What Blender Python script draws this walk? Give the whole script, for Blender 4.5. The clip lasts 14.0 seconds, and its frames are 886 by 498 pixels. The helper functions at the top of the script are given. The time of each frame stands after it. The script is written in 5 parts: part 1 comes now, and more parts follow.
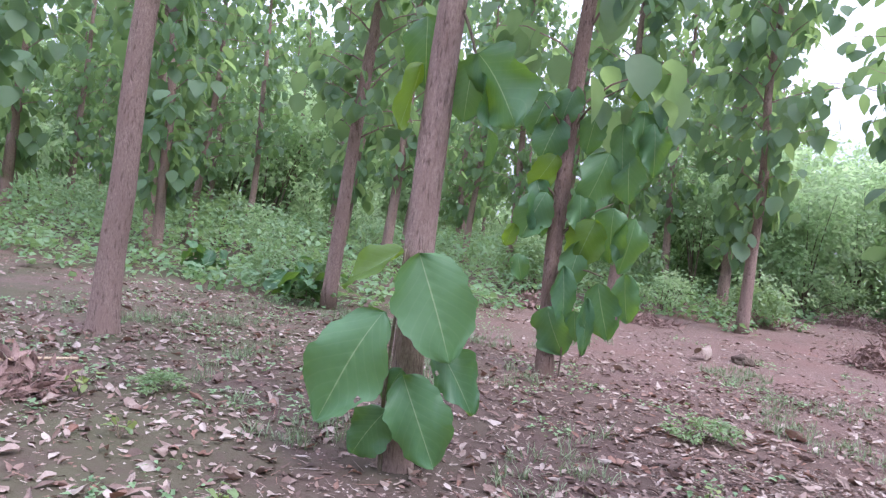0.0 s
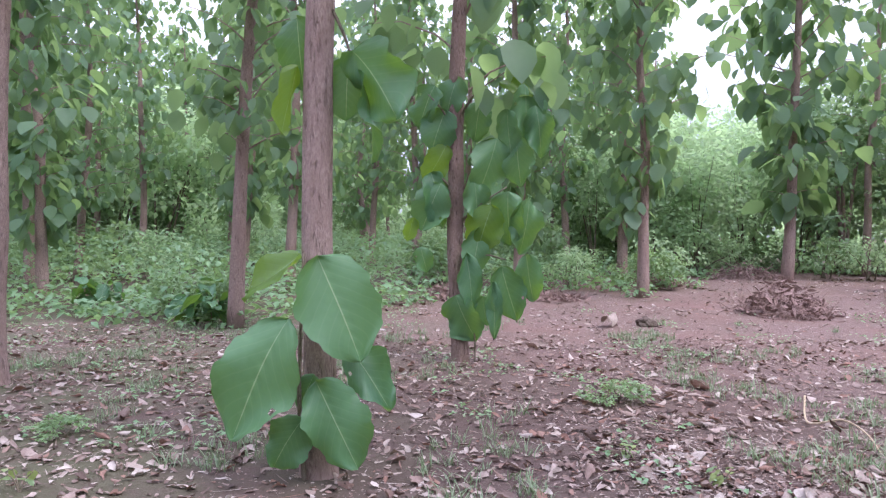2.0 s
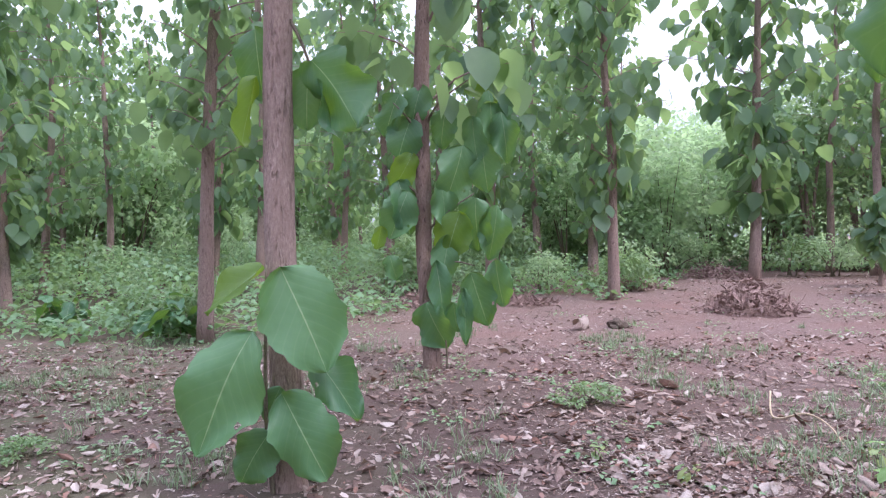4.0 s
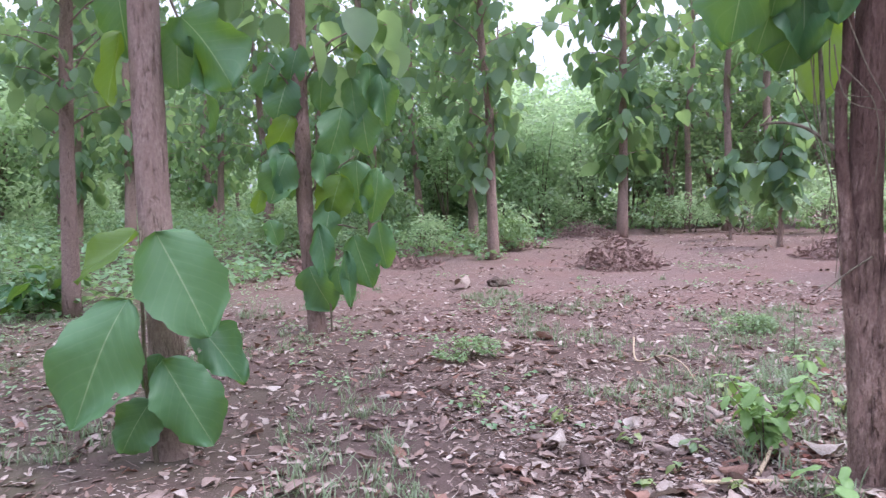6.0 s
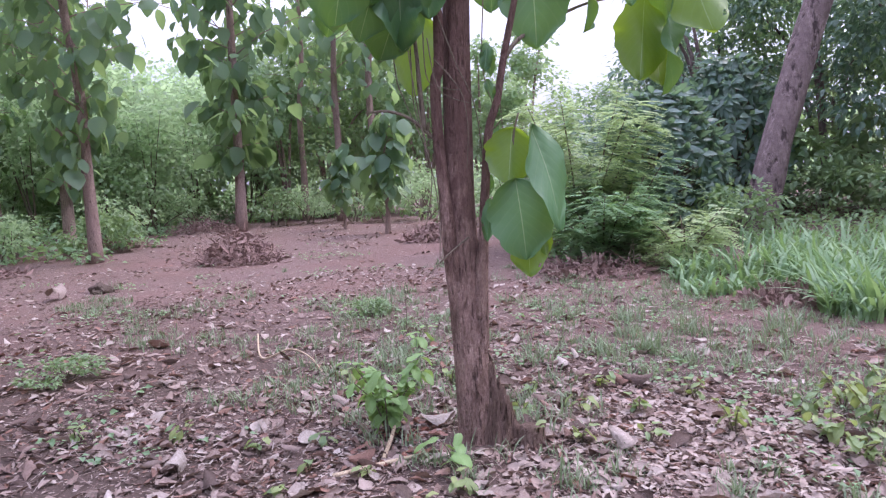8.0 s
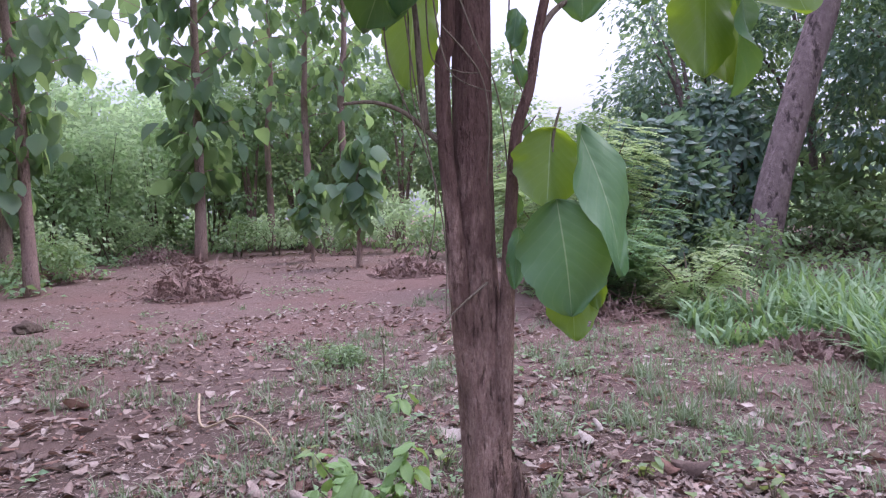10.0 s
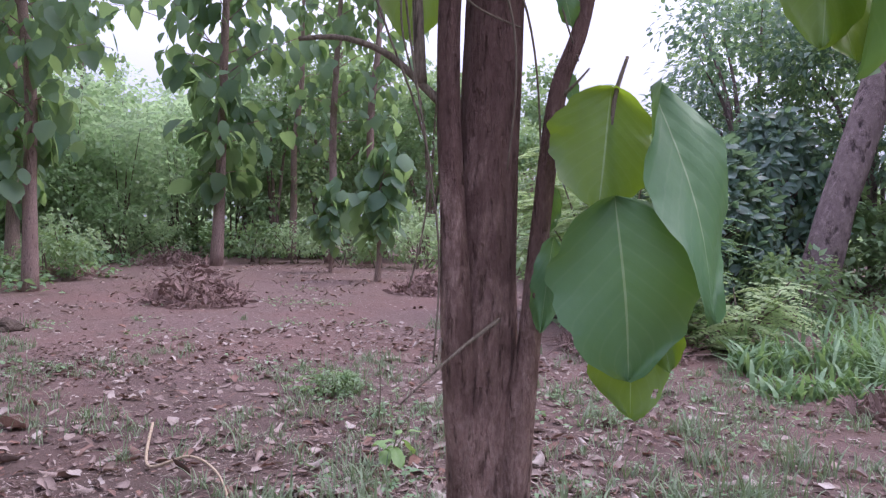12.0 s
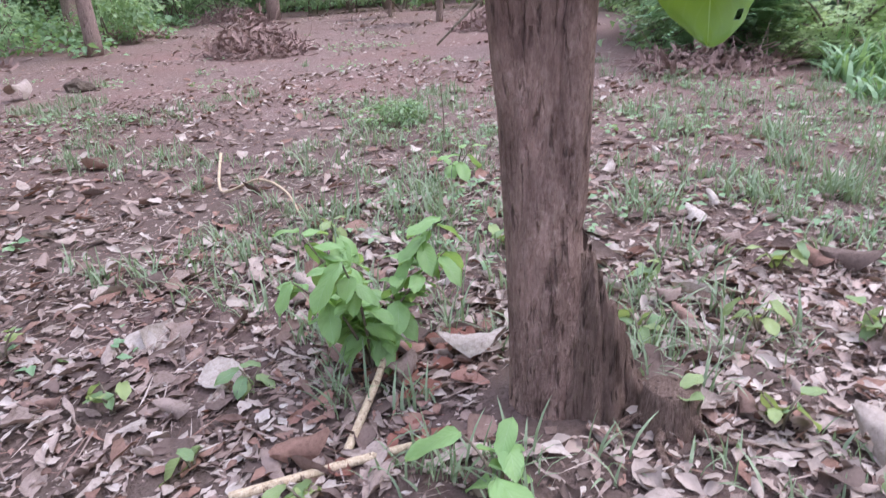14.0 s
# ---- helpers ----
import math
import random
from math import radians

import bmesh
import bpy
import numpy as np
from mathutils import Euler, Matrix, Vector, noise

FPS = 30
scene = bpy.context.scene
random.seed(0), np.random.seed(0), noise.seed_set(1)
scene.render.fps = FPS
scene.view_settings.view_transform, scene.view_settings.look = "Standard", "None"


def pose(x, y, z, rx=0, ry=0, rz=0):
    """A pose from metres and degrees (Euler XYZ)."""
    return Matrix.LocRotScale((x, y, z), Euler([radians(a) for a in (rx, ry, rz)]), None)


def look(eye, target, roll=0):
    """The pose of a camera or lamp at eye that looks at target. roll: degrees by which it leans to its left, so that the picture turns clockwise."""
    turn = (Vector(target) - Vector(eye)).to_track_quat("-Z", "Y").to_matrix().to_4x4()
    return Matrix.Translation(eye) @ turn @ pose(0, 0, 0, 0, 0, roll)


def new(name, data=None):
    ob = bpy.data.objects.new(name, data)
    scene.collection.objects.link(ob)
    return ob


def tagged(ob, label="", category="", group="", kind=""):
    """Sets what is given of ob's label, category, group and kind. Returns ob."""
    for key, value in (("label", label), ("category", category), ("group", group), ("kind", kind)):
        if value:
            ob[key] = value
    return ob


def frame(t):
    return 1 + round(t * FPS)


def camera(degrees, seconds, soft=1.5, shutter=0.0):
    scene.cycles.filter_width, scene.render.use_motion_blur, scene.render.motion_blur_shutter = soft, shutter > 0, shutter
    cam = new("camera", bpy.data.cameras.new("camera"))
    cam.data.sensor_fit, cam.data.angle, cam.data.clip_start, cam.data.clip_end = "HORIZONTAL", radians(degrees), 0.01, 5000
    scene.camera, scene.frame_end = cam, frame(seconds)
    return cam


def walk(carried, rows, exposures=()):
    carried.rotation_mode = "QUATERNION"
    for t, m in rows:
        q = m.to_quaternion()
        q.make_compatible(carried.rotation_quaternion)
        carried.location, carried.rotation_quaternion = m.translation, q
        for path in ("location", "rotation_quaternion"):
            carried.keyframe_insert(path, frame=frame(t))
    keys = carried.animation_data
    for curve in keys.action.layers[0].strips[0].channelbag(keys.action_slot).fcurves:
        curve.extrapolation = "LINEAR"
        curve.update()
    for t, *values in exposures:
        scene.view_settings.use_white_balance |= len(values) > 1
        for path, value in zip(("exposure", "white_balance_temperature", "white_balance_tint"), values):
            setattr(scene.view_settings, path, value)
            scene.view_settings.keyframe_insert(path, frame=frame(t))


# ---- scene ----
cam = camera(64.6, 14.0, soft=1.2, shutter=0.25)
EXPOSURES = [(t, stops, 6200, 27 if 6.8 < t < 12.8 else 16 if t > 13.2 else 19) for t, stops in ((0, 1.2), (1.5, 1.25), (2.5, 1.12), (5, 1.2), (6.5, 1.15), (7.0, 0.97), (7.5, 0.95), (8.2, 0.95), (10.5, 0.70), (11.5, 0.66), (12.0, 0.60), (12.5, 0.85), (13.0, 1.22), (13.5, 1.22), (14, 1.15))]
PATH = [
    (0, (0.361, -0.101, 1.472), (0.072, 1.876, 1.405), 7.8),
    (0.5, (0.382, -0.063, 1.464), (0.057, 1.91, 1.41), 4.8),
    (1, (0.385, -0.097, 1.452), (0.146, 1.887, 1.367), 3.4),
    (1.5, (0.439, -0.131, 1.43), (0.321, 1.861, 1.297), 2.9),
    (2, (0.424, -0.117, 1.443), (0.394, 1.882, 1.395), 0.9),
    (2.5, (0.384, -0.114, 1.44), (0.381, 1.883, 1.346), -0.8),
    (2.7, (0.397, -0.115, 1.441), (0.414, 1.881, 1.325), -0.2),
    (4.8, (0.5, -0.133, 1.439), (0.608, 1.864, 1.454), -2.5),
    (5, (0.472, -0.203, 1.429), (0.614, 1.791, 1.378), -3.4),
    (5.5, (0.495, -0.24, 1.412), (0.776, 1.736, 1.276), -2.7),
    (6, (0.479, -0.206, 1.415), (0.85, 1.755, 1.282), -1.6),
    (6.5, (0.507, -0.159, 1.441), (1.205, 1.714, 1.365), -2.0),
    (7, (0.541, -0.126, 1.457), (1.68, 1.516, 1.37), -3.1),
    (7.5, (0.553, -0.089, 1.436), (1.853, 1.424, 1.294), -2.4),
    (8, (0.625, 0.024, 1.389), (1.93, 1.529, 1.2), -2.6),
    (8.2, (0.699, 0.15, 1.382), (2.0, 1.661, 1.234), -3.4),
    (10.3, (1.325, 1.015, 1.353), (2.713, 2.452, 1.265), -1.8),
    (10.5, (1.39, 1.07, 1.362), (2.815, 2.471, 1.27), -2.9),
    (11, (1.556, 1.258, 1.41), (3.017, 2.623, 1.469), -0.9),
    (11.5, (1.727, 1.427, 1.411), (3.162, 2.818, 1.475), -1.5),
    (11.8, (1.821, 1.484, 1.342), (3.157, 2.972, 1.308), -0.1),
    (12, (1.892, 1.502, 1.303), (3.21, 3.006, 1.256), 1.7),
    (12.5, (1.973, 1.525, 1.221), (3.223, 3.074, 1.026), 0.8),
    (13, (1.999, 1.561, 1.156), (3.18, 3.133, 0.784), -1.8),
    (13.5, (2.009, 1.548, 1.094), (3.166, 3.088, 0.554), -1.1),
    (14, (2.023, 1.562, 1.044), (3.091, 3.092, 0.324), -3.2),
]
walk(cam, [(t, look(eye, target, roll)) for t, eye, target, roll in PATH], EXPOSURES)

# ---- light: bright overcast sky, soft high sun ----
world = bpy.data.worlds.new("overcast_sky")
scene.world = world
world.use_nodes = True
wn, wl = world.node_tree.nodes, world.node_tree.links
wn.clear()
sky = wn.new("ShaderNodeTexSky")
sky.sky_type, sky.sun_disc = "NISHITA", False
sky.sun_elevation, sky.sun_rotation = radians(58), radians(60)
sky.air_density, sky.dust_density, sky.ozone_density = 1.0, 4.0, 1.0
hazy = wn.new("ShaderNodeMix")
hazy.data_type = "RGBA"
hazy.inputs["Factor"].default_value = 0.88
where = wn.new("ShaderNodeTexCoord")
axes = wn.new("ShaderNodeSeparateXYZ")
height = wn.new("ShaderNodeMapRange")
height.inputs["From Min"].default_value, height.inputs["From Max"].default_value = 0.0, 1.0
height.inputs["To Min"].default_value, height.inputs["To Max"].default_value = 0.24, 1.58
cloud = wn.new("ShaderNodeVectorMath")
cloud.operation = "SCALE"
cloud.inputs[0].default_value = (8.5, 9.1, 11.6)
wl.new(where.outputs["Generated"], axes.inputs["Vector"])
wl.new(axes.outputs["Z"], height.inputs["Value"])
wl.new(height.outputs["Result"], cloud.inputs["Scale"])
wl.new(cloud.outputs["Vector"], hazy.inputs["B"])
bg = wn.new("ShaderNodeBackground")
bg.inputs["Strength"].default_value = 0.14
wo = wn.new("ShaderNodeOutputWorld")
wl.new(sky.outputs["Color"], hazy.inputs["A"])
wl.new(hazy.outputs["Result"], bg.inputs["Color"])
wl.new(bg.outputs["Background"], wo.inputs["Surface"])
sun = new("sun", bpy.data.lights.new("sun", "SUN"))
sun.data.energy, sun.data.angle, sun.data.color = 1.5, radians(25), (1.0, 0.96, 0.9)
sun.matrix_world = look((10, -6, 18), (0, 0, 0))


# ---- materials ----
def material(name):
    m = bpy.data.materials.new(name)
    m.use_nodes = True
    m.node_tree.nodes.clear()
    return m, m.node_tree.nodes, m.node_tree.links


def ramp(nodes, links, source, stops):
    r = nodes.new("ShaderNodeValToRGB")
    while len(r.color_ramp.elements) < len(stops):
        r.color_ramp.elements.new(0.5)
    for e, (p, c) in zip(r.color_ramp.elements, stops):
        e.position, e.color = p, (*c, 1)
    links.new(source, r.inputs["Fac"])
    return r.outputs["Color"]


def noise_of(nodes, links, coords, scale, detail=4.0, rough=0.55, stretch=None):
    if stretch:
        mp = nodes.new("ShaderNodeMapping")
        mp.inputs["Scale"].default_value = stretch
        links.new(coords, mp.inputs["Vector"])
        coords = mp.outputs["Vector"]
    n = nodes.new("ShaderNodeTexNoise")
    n.inputs["Scale"].default_value, n.inputs["Detail"].default_value, n.inputs["Roughness"].default_value = scale, detail, rough
    links.new(coords, n.inputs["Vector"])
    return n.outputs["Fac"]


def mix(nodes, links, fac, a, b, mode="MIX"):
    x = nodes.new("ShaderNodeMix")
    x.data_type, x.blend_type = "RGBA", mode
    for key, v in (("Factor", fac), ("A", a), ("B", b)):
        if isinstance(v, (int, float)):
            x.inputs[key].default_value = v
        elif isinstance(v, tuple):
            x.inputs[key].default_value = (*v, 1)
        else:
            links.new(v, x.inputs[key])
    return x.outputs["Result"]


def calc(nodes, links, op, a, b=0.0):
    x = nodes.new("ShaderNodeMath")
    x.operation = op
    for i, v in enumerate((a, b)):
        if isinstance(v, (int, float)):
            x.inputs[i].default_value = v
        else:
            links.new(v, x.inputs[i])
    return x.outputs["Value"]


def finish(m, nodes, links, colour, rough, bump=None, strength=0.4, distance=0.01, through_colour=None, through_share=0.0, spec=0.5):
    b = nodes.new("ShaderNodeBsdfPrincipled")
    links.new(colour, b.inputs["Base Color"])
    if isinstance(rough, (int, float)):
        b.inputs["Roughness"].default_value = rough
    else:
        links.new(rough, b.inputs["Roughness"])
    b.inputs["Specular IOR Level"].default_value = spec
    normal = None
    if bump is not None:
        bp = nodes.new("ShaderNodeBump")
        bp.inputs["Strength"].default_value, bp.inputs["Distance"].default_value = strength, distance
        links.new(bump, bp.inputs["Height"])
        links.new(bp.outputs["Normal"], b.inputs["Normal"])
    shader = b.outputs["BSDF"]
    if through_colour is not None:
        t = nodes.new("ShaderNodeBsdfTranslucent")
        links.new(through_colour, t.inputs["Color"])
        x = nodes.new("ShaderNodeMixShader")
        x.inputs["Fac"].default_value = through_share
        links.new(shader, x.inputs[1])
        links.new(t.outputs["BSDF"], x.inputs[2])
        shader = x.outputs["Shader"]
    o = nodes.new("ShaderNodeOutputMaterial")
    links.new(shader, o.inputs["Surface"])
    return m


def leaf_material(name, dark, light, glow, share=0.35, veins=True, rough=0.42, per_object=False, middle=None):
    m, n, l = material(name)
    geo = n.new("ShaderNodeNewGeometry")
    tc = n.new("ShaderNodeTexCoord")
    if per_object:
        rnd = n.new("ShaderNodeObjectInfo").outputs["Random"]
    else:
        rnd = geo.outputs["Random Per Island"]
    blotch = noise_of(n, l, tc.outputs["Object"], 9.0, 5.0)
    f = calc(n, l, "ADD", calc(n, l, "MULTIPLY", rnd, 0.65), calc(n, l, "MULTIPLY", blotch, 0.45))
    colour = ramp(n, l, f, [(0.15, dark), (0.85, light)] if middle is None else [(0.22, dark), (0.48, middle), (0.80, light)])
    glowing = mix(n, l, calc(n, l, "MULTIPLY", rnd, 0.6), glow, tuple(c * 0.6 for c in glow))
    bump = blotch
    if veins:
        uv = n.new("ShaderNodeSeparateXYZ")
        l.new(tc.outputs["UV"], uv.inputs["Vector"])
        across = calc(n, l, "ABSOLUTE", calc(n, l, "SUBTRACT", uv.outputs["Y"], 0.5))
        rib = calc(n, l, "LESS_THAN", across, 0.009)
        side = calc(n, l, "FRACT", calc(n, l, "MULTIPLY", calc(n, l, "SUBTRACT", uv.outputs["X"], calc(n, l, "MULTIPLY", across, 0.70)), 8.0))
        side_rib = ramp(n, l, calc(n, l, "PINGPONG", side, 0.5), [(0.0, (1, 1, 1)), (0.11, (0, 0, 0))])
        vein = calc(n, l, "MAXIMUM", calc(n, l, "MULTIPLY", rib, 0.75), calc(n, l, "MULTIPLY", side_rib, 0.10))
        colour = mix(n, l, vein, colour, (0.30, 0.40, 0.22))
        bump = calc(n, l, "ADD", calc(n, l, "MULTIPLY", calc(n, l, "PINGPONG", side, 0.5), 0.7), calc(n, l, "MULTIPLY", blotch, 0.5))
    return finish(m, n, l, colour, rough, bump, 0.2, 0.012, glowing, share)


def bark_material(name, dark, mid, light, scale=1.0, strength=0.9, blotchy=False, grain=1.0, rifts=0.75):
    """Fibrous bark: fine fissures, flakes, broken dark cracks; grain above 1 shortens them to plates."""
    m, n, l = material(name)
    tc = n.new("ShaderNodeTexCoord")
    co = tc.outputs["Object"]
    fissure = noise_of(n, l, co, 95 * scale, 6.0, 0.7, (1.0, 1.0, 0.13 * grain))
    crack = noise_of(n, l, co, 38 * scale, 3.0, 0.55, (1.0, 1.0, 0.10 * grain))
    flakes = noise_of(n, l, co, 60 * scale, 5.0, 0.7, (1.0, 1.0, 0.55))
    patch = noise_of(n, l, co, 4.5, 5.0, 0.65, (1.0, 1.0, 0.5))
    c1 = ramp(n, l, fissure, [(0.32, tuple(0.4 * a + 0.6 * b for a, b in zip(dark, mid))), (0.50, mid), (0.72, light)])
    c2 = mix(n, l, ramp(n, l, flakes, [(0.40, (0, 0, 0)), (0.70, (0.6, 0.6, 0.6))]), c1, light)
    c2 = mix(n, l, ramp(n, l, patch, [(0.44, (0, 0, 0)), (0.60, (0.6, 0.6, 0.6))]), c2, mid)
    rift = ramp(n, l, crack, [(0.33, (rifts, rifts, rifts)), (0.40, (0, 0, 0))])
    c3 = mix(n, l, rift, c2, tuple(0.6 * v for v in dark))
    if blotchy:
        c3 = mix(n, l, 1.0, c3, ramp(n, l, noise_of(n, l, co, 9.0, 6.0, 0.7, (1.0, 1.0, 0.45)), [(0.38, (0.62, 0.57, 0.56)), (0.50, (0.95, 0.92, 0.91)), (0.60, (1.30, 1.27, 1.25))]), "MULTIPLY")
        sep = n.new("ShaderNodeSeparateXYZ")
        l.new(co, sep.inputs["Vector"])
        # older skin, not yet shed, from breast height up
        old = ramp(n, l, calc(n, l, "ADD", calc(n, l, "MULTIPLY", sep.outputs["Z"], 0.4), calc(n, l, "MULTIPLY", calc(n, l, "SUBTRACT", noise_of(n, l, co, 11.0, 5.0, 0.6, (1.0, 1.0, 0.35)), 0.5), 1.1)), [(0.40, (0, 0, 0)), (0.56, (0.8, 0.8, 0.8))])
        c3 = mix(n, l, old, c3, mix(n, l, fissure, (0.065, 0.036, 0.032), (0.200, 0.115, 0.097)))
    h = calc(n, l, "ADD", calc(n, l, "MULTIPLY", ramp(n, l, crack, [(0.32, (0, 0, 0)), (0.46, (1, 1, 1))]), 1.3), calc(n, l, "ADD", fissure, calc(n, l, "MULTIPLY", flakes, 0.6)))
    return finish(m, n, l, c3, 0.92, h, strength, 0.025, spec=0.15)


def dry_material(name, per_object=False, bleach=1.0, stain=None):
    """Withered leaf: each one its own brown, mottled, with a raised net of veins."""
    m, n, l = material(name)
    tc = n.new("ShaderNodeTexCoord")
    rnd = n.new("ShaderNodeObjectInfo").outputs["Random"] if per_object else n.new("ShaderNodeNewGeometry").outputs["Random Per Island"]
    blotch = noise_of(n, l, tc.outputs["Object"], 14.0, 5.0, 0.65)
    speck = noise_of(n, l, tc.outputs["Object"], 110.0, 4.0, 0.7)
    hue = ramp(n, l, rnd, [(0.0, (0.120, 0.086, 0.077)), (0.24, (0.215, 0.152, 0.136)), (0.36, (0.29, 0.165, 0.132)), (0.46, (0.27, 0.200, 0.180)), (0.66, (0.365, 0.285, 0.258)), (0.86, (0.43, 0.36, 0.33)), (1.0, (0.51, 0.45, 0.42))])
    shade = ramp(n, l, calc(n, l, "ADD", calc(n, l, "MULTIPLY", blotch, 0.6), calc(n, l, "MULTIPLY", speck, 0.4)), [(0.34, (0.50, 0.47, 0.44)), (0.52, (0.88, 0.87, 0.85)), (0.68, (1.08, 1.06, 1.04))])
    colour = mix(n, l, 1.0, hue, shade, "MULTIPLY")
    if bleach > 1:
        colour = mix(n, l, 0.45, colour, (0.50, 0.42, 0.375))
    if stain:
        colour = mix(n, l, 0.6, colour, stain)
    thin = mix(n, l, 1.0, hue, (0.9, 0.7, 0.5), "MULTIPLY")
    return finish(m, n, l, colour, 0.85, calc(n, l, "ADD", blotch, calc(n, l, "MULTIPLY", speck, 0.5)), 0.6, 0.012, thin, 0.12, spec=0.25)


DRY_LEAF = dry_material("dry_fallen_leaf")
DRY_BIG = dry_material("dry_large_leaf", True)
DRY_RED = dry_material("reddish_fallen_leaf", True, 1.0, (0.30, 0.105, 0.075))
DRY_DARK = dry_material("damp_fallen_leaf", False, 1.0, (0.10, 0.064, 0.058))
DRY_PALE = dry_material("bleached_fallen_leaf", False, 1.4)
TEAK_LEAF = leaf_material("teak_leaf", (0.036, 0.112, 0.056), (0.088, 0.195, 0.090), (0.26, 0.46, 0.05), 0.27, rough=0.5, per_object=True)
# young leaf seen against the sky: yellow of the backlight put into its colour
TEAK_YOUNG_BACKLIT = leaf_material("young_backlit_teak_leaf", (0.06, 0.14, 0.03), (0.12, 0.22, 0.045), (0.32, 0.48, 0.03), 0.45, per_object=True)
TEAK_CROWN = leaf_material("teak_crown_leaf", (0.034, 0.088, 0.062), (0.118, 0.200, 0.118), (0.40, 0.58, 0.20), 0.47, veins=False, rough=0.6)
SMALL_LEAF = leaf_material("small_green_leaf", (0.095, 0.175, 0.10), (0.23, 0.33, 0.17), (0.38, 0.54, 0.19), 0.42, veins=False)
PALE_LEAF = leaf_material("pale_scrub_leaf", (0.16, 0.265, 0.155), (0.37, 0.48, 0.285), (0.56, 0.74, 0.38), 0.55, veins=False)
WOOD_LEAF = leaf_material("woodland_leaf", (0.10, 0.19, 0.115), (0.25, 0.36, 0.205), (0.44, 0.60, 0.25), 0.48, veins=False)
DARK_LEAF = leaf_material("dark_shrub_leaf", (0.058, 0.120, 0.100), (0.160, 0.240, 0.195), (0.28, 0.44, 0.20), 0.38, veins=False, rough=0.36)
FEATHER_LEAF = leaf_material("feathery_leaf", (0.25, 0.35, 0.18), (0.42, 0.52, 0.29), (0.56, 0.70, 0.30), 0.48, veins=False)
WEED_LEAF = leaf_material("low_weed_leaf", (0.105, 0.205, 0.115), (0.225, 0.355, 0.195), (0.38, 0.56, 0.20), 0.4, veins=False, rough=0.55)
BRIGHT_LEAF = leaf_material("bright_seedling_leaf", (0.115, 0.235, 0.085), (0.24, 0.38, 0.145), (0.44, 0.64, 0.15), 0.36, rough=0.5)
DULL_LEAF = leaf_material("dull_weed_leaf", (0.10, 0.19, 0.10), (0.27, 0.33, 0.13), (0.42, 0.52, 0.14), 0.35, rough=0.5, per_object=True)
SHORT_GRASS = leaf_material("short_grass_blade", (0.11, 0.16, 0.095), (0.24, 0.30, 0.19), (0.28, 0.38, 0.16), 0.3, veins=False, rough=0.6)
GRASS = leaf_material("grass_blade", (0.085, 0.175, 0.090), (0.235, 0.355, 0.195), (0.32, 0.50, 0.15), 0.34, veins=False, rough=0.5)
BARK = bark_material("teak_bark", (0.12, 0.078, 0.070), (0.265, 0.183, 0.160), (0.42, 0.318, 0.285), 1.0, 0.7, grain=2.0, rifts=0.45)
BARK_BROWN = bark_material("teak_bark_brown", (0.080, 0.050, 0.044), (0.215, 0.142, 0.121), (0.36, 0.268, 0.235), 1.0, 0.8, grain=2.0, rifts=0.6)
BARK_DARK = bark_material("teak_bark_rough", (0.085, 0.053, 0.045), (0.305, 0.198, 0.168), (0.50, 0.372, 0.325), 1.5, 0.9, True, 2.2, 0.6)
BARK_GREY = bark_material("grey_scaly_bark", (0.045, 0.032, 0.033), (0.17, 0.125, 0.125), (0.33, 0.25, 0.24), 0.16, 1.0, grain=5.0)
TWIG = bark_material("twig_bark", (0.06, 0.045, 0.035), (0.15, 0.12, 0.09), (0.26, 0.22, 0.17), 2.0, 0.4)
DRY_STICK = bark_material("pale_dry_stick", (0.20, 0.13, 0.09), (0.42, 0.32, 0.22), (0.60, 0.50, 0.38), 2.0, 0.4)
BRUSH = bark_material("dead_brushwood", (0.085, 0.055, 0.050), (0.24, 0.155, 0.137), (0.42, 0.305, 0.272), 2.0, 0.4)
ROT = bark_material("rotten_wood", (0.05, 0.032, 0.026), (0.19, 0.122, 0.10), (0.36, 0.26, 0.215), 1.7, 1.0)


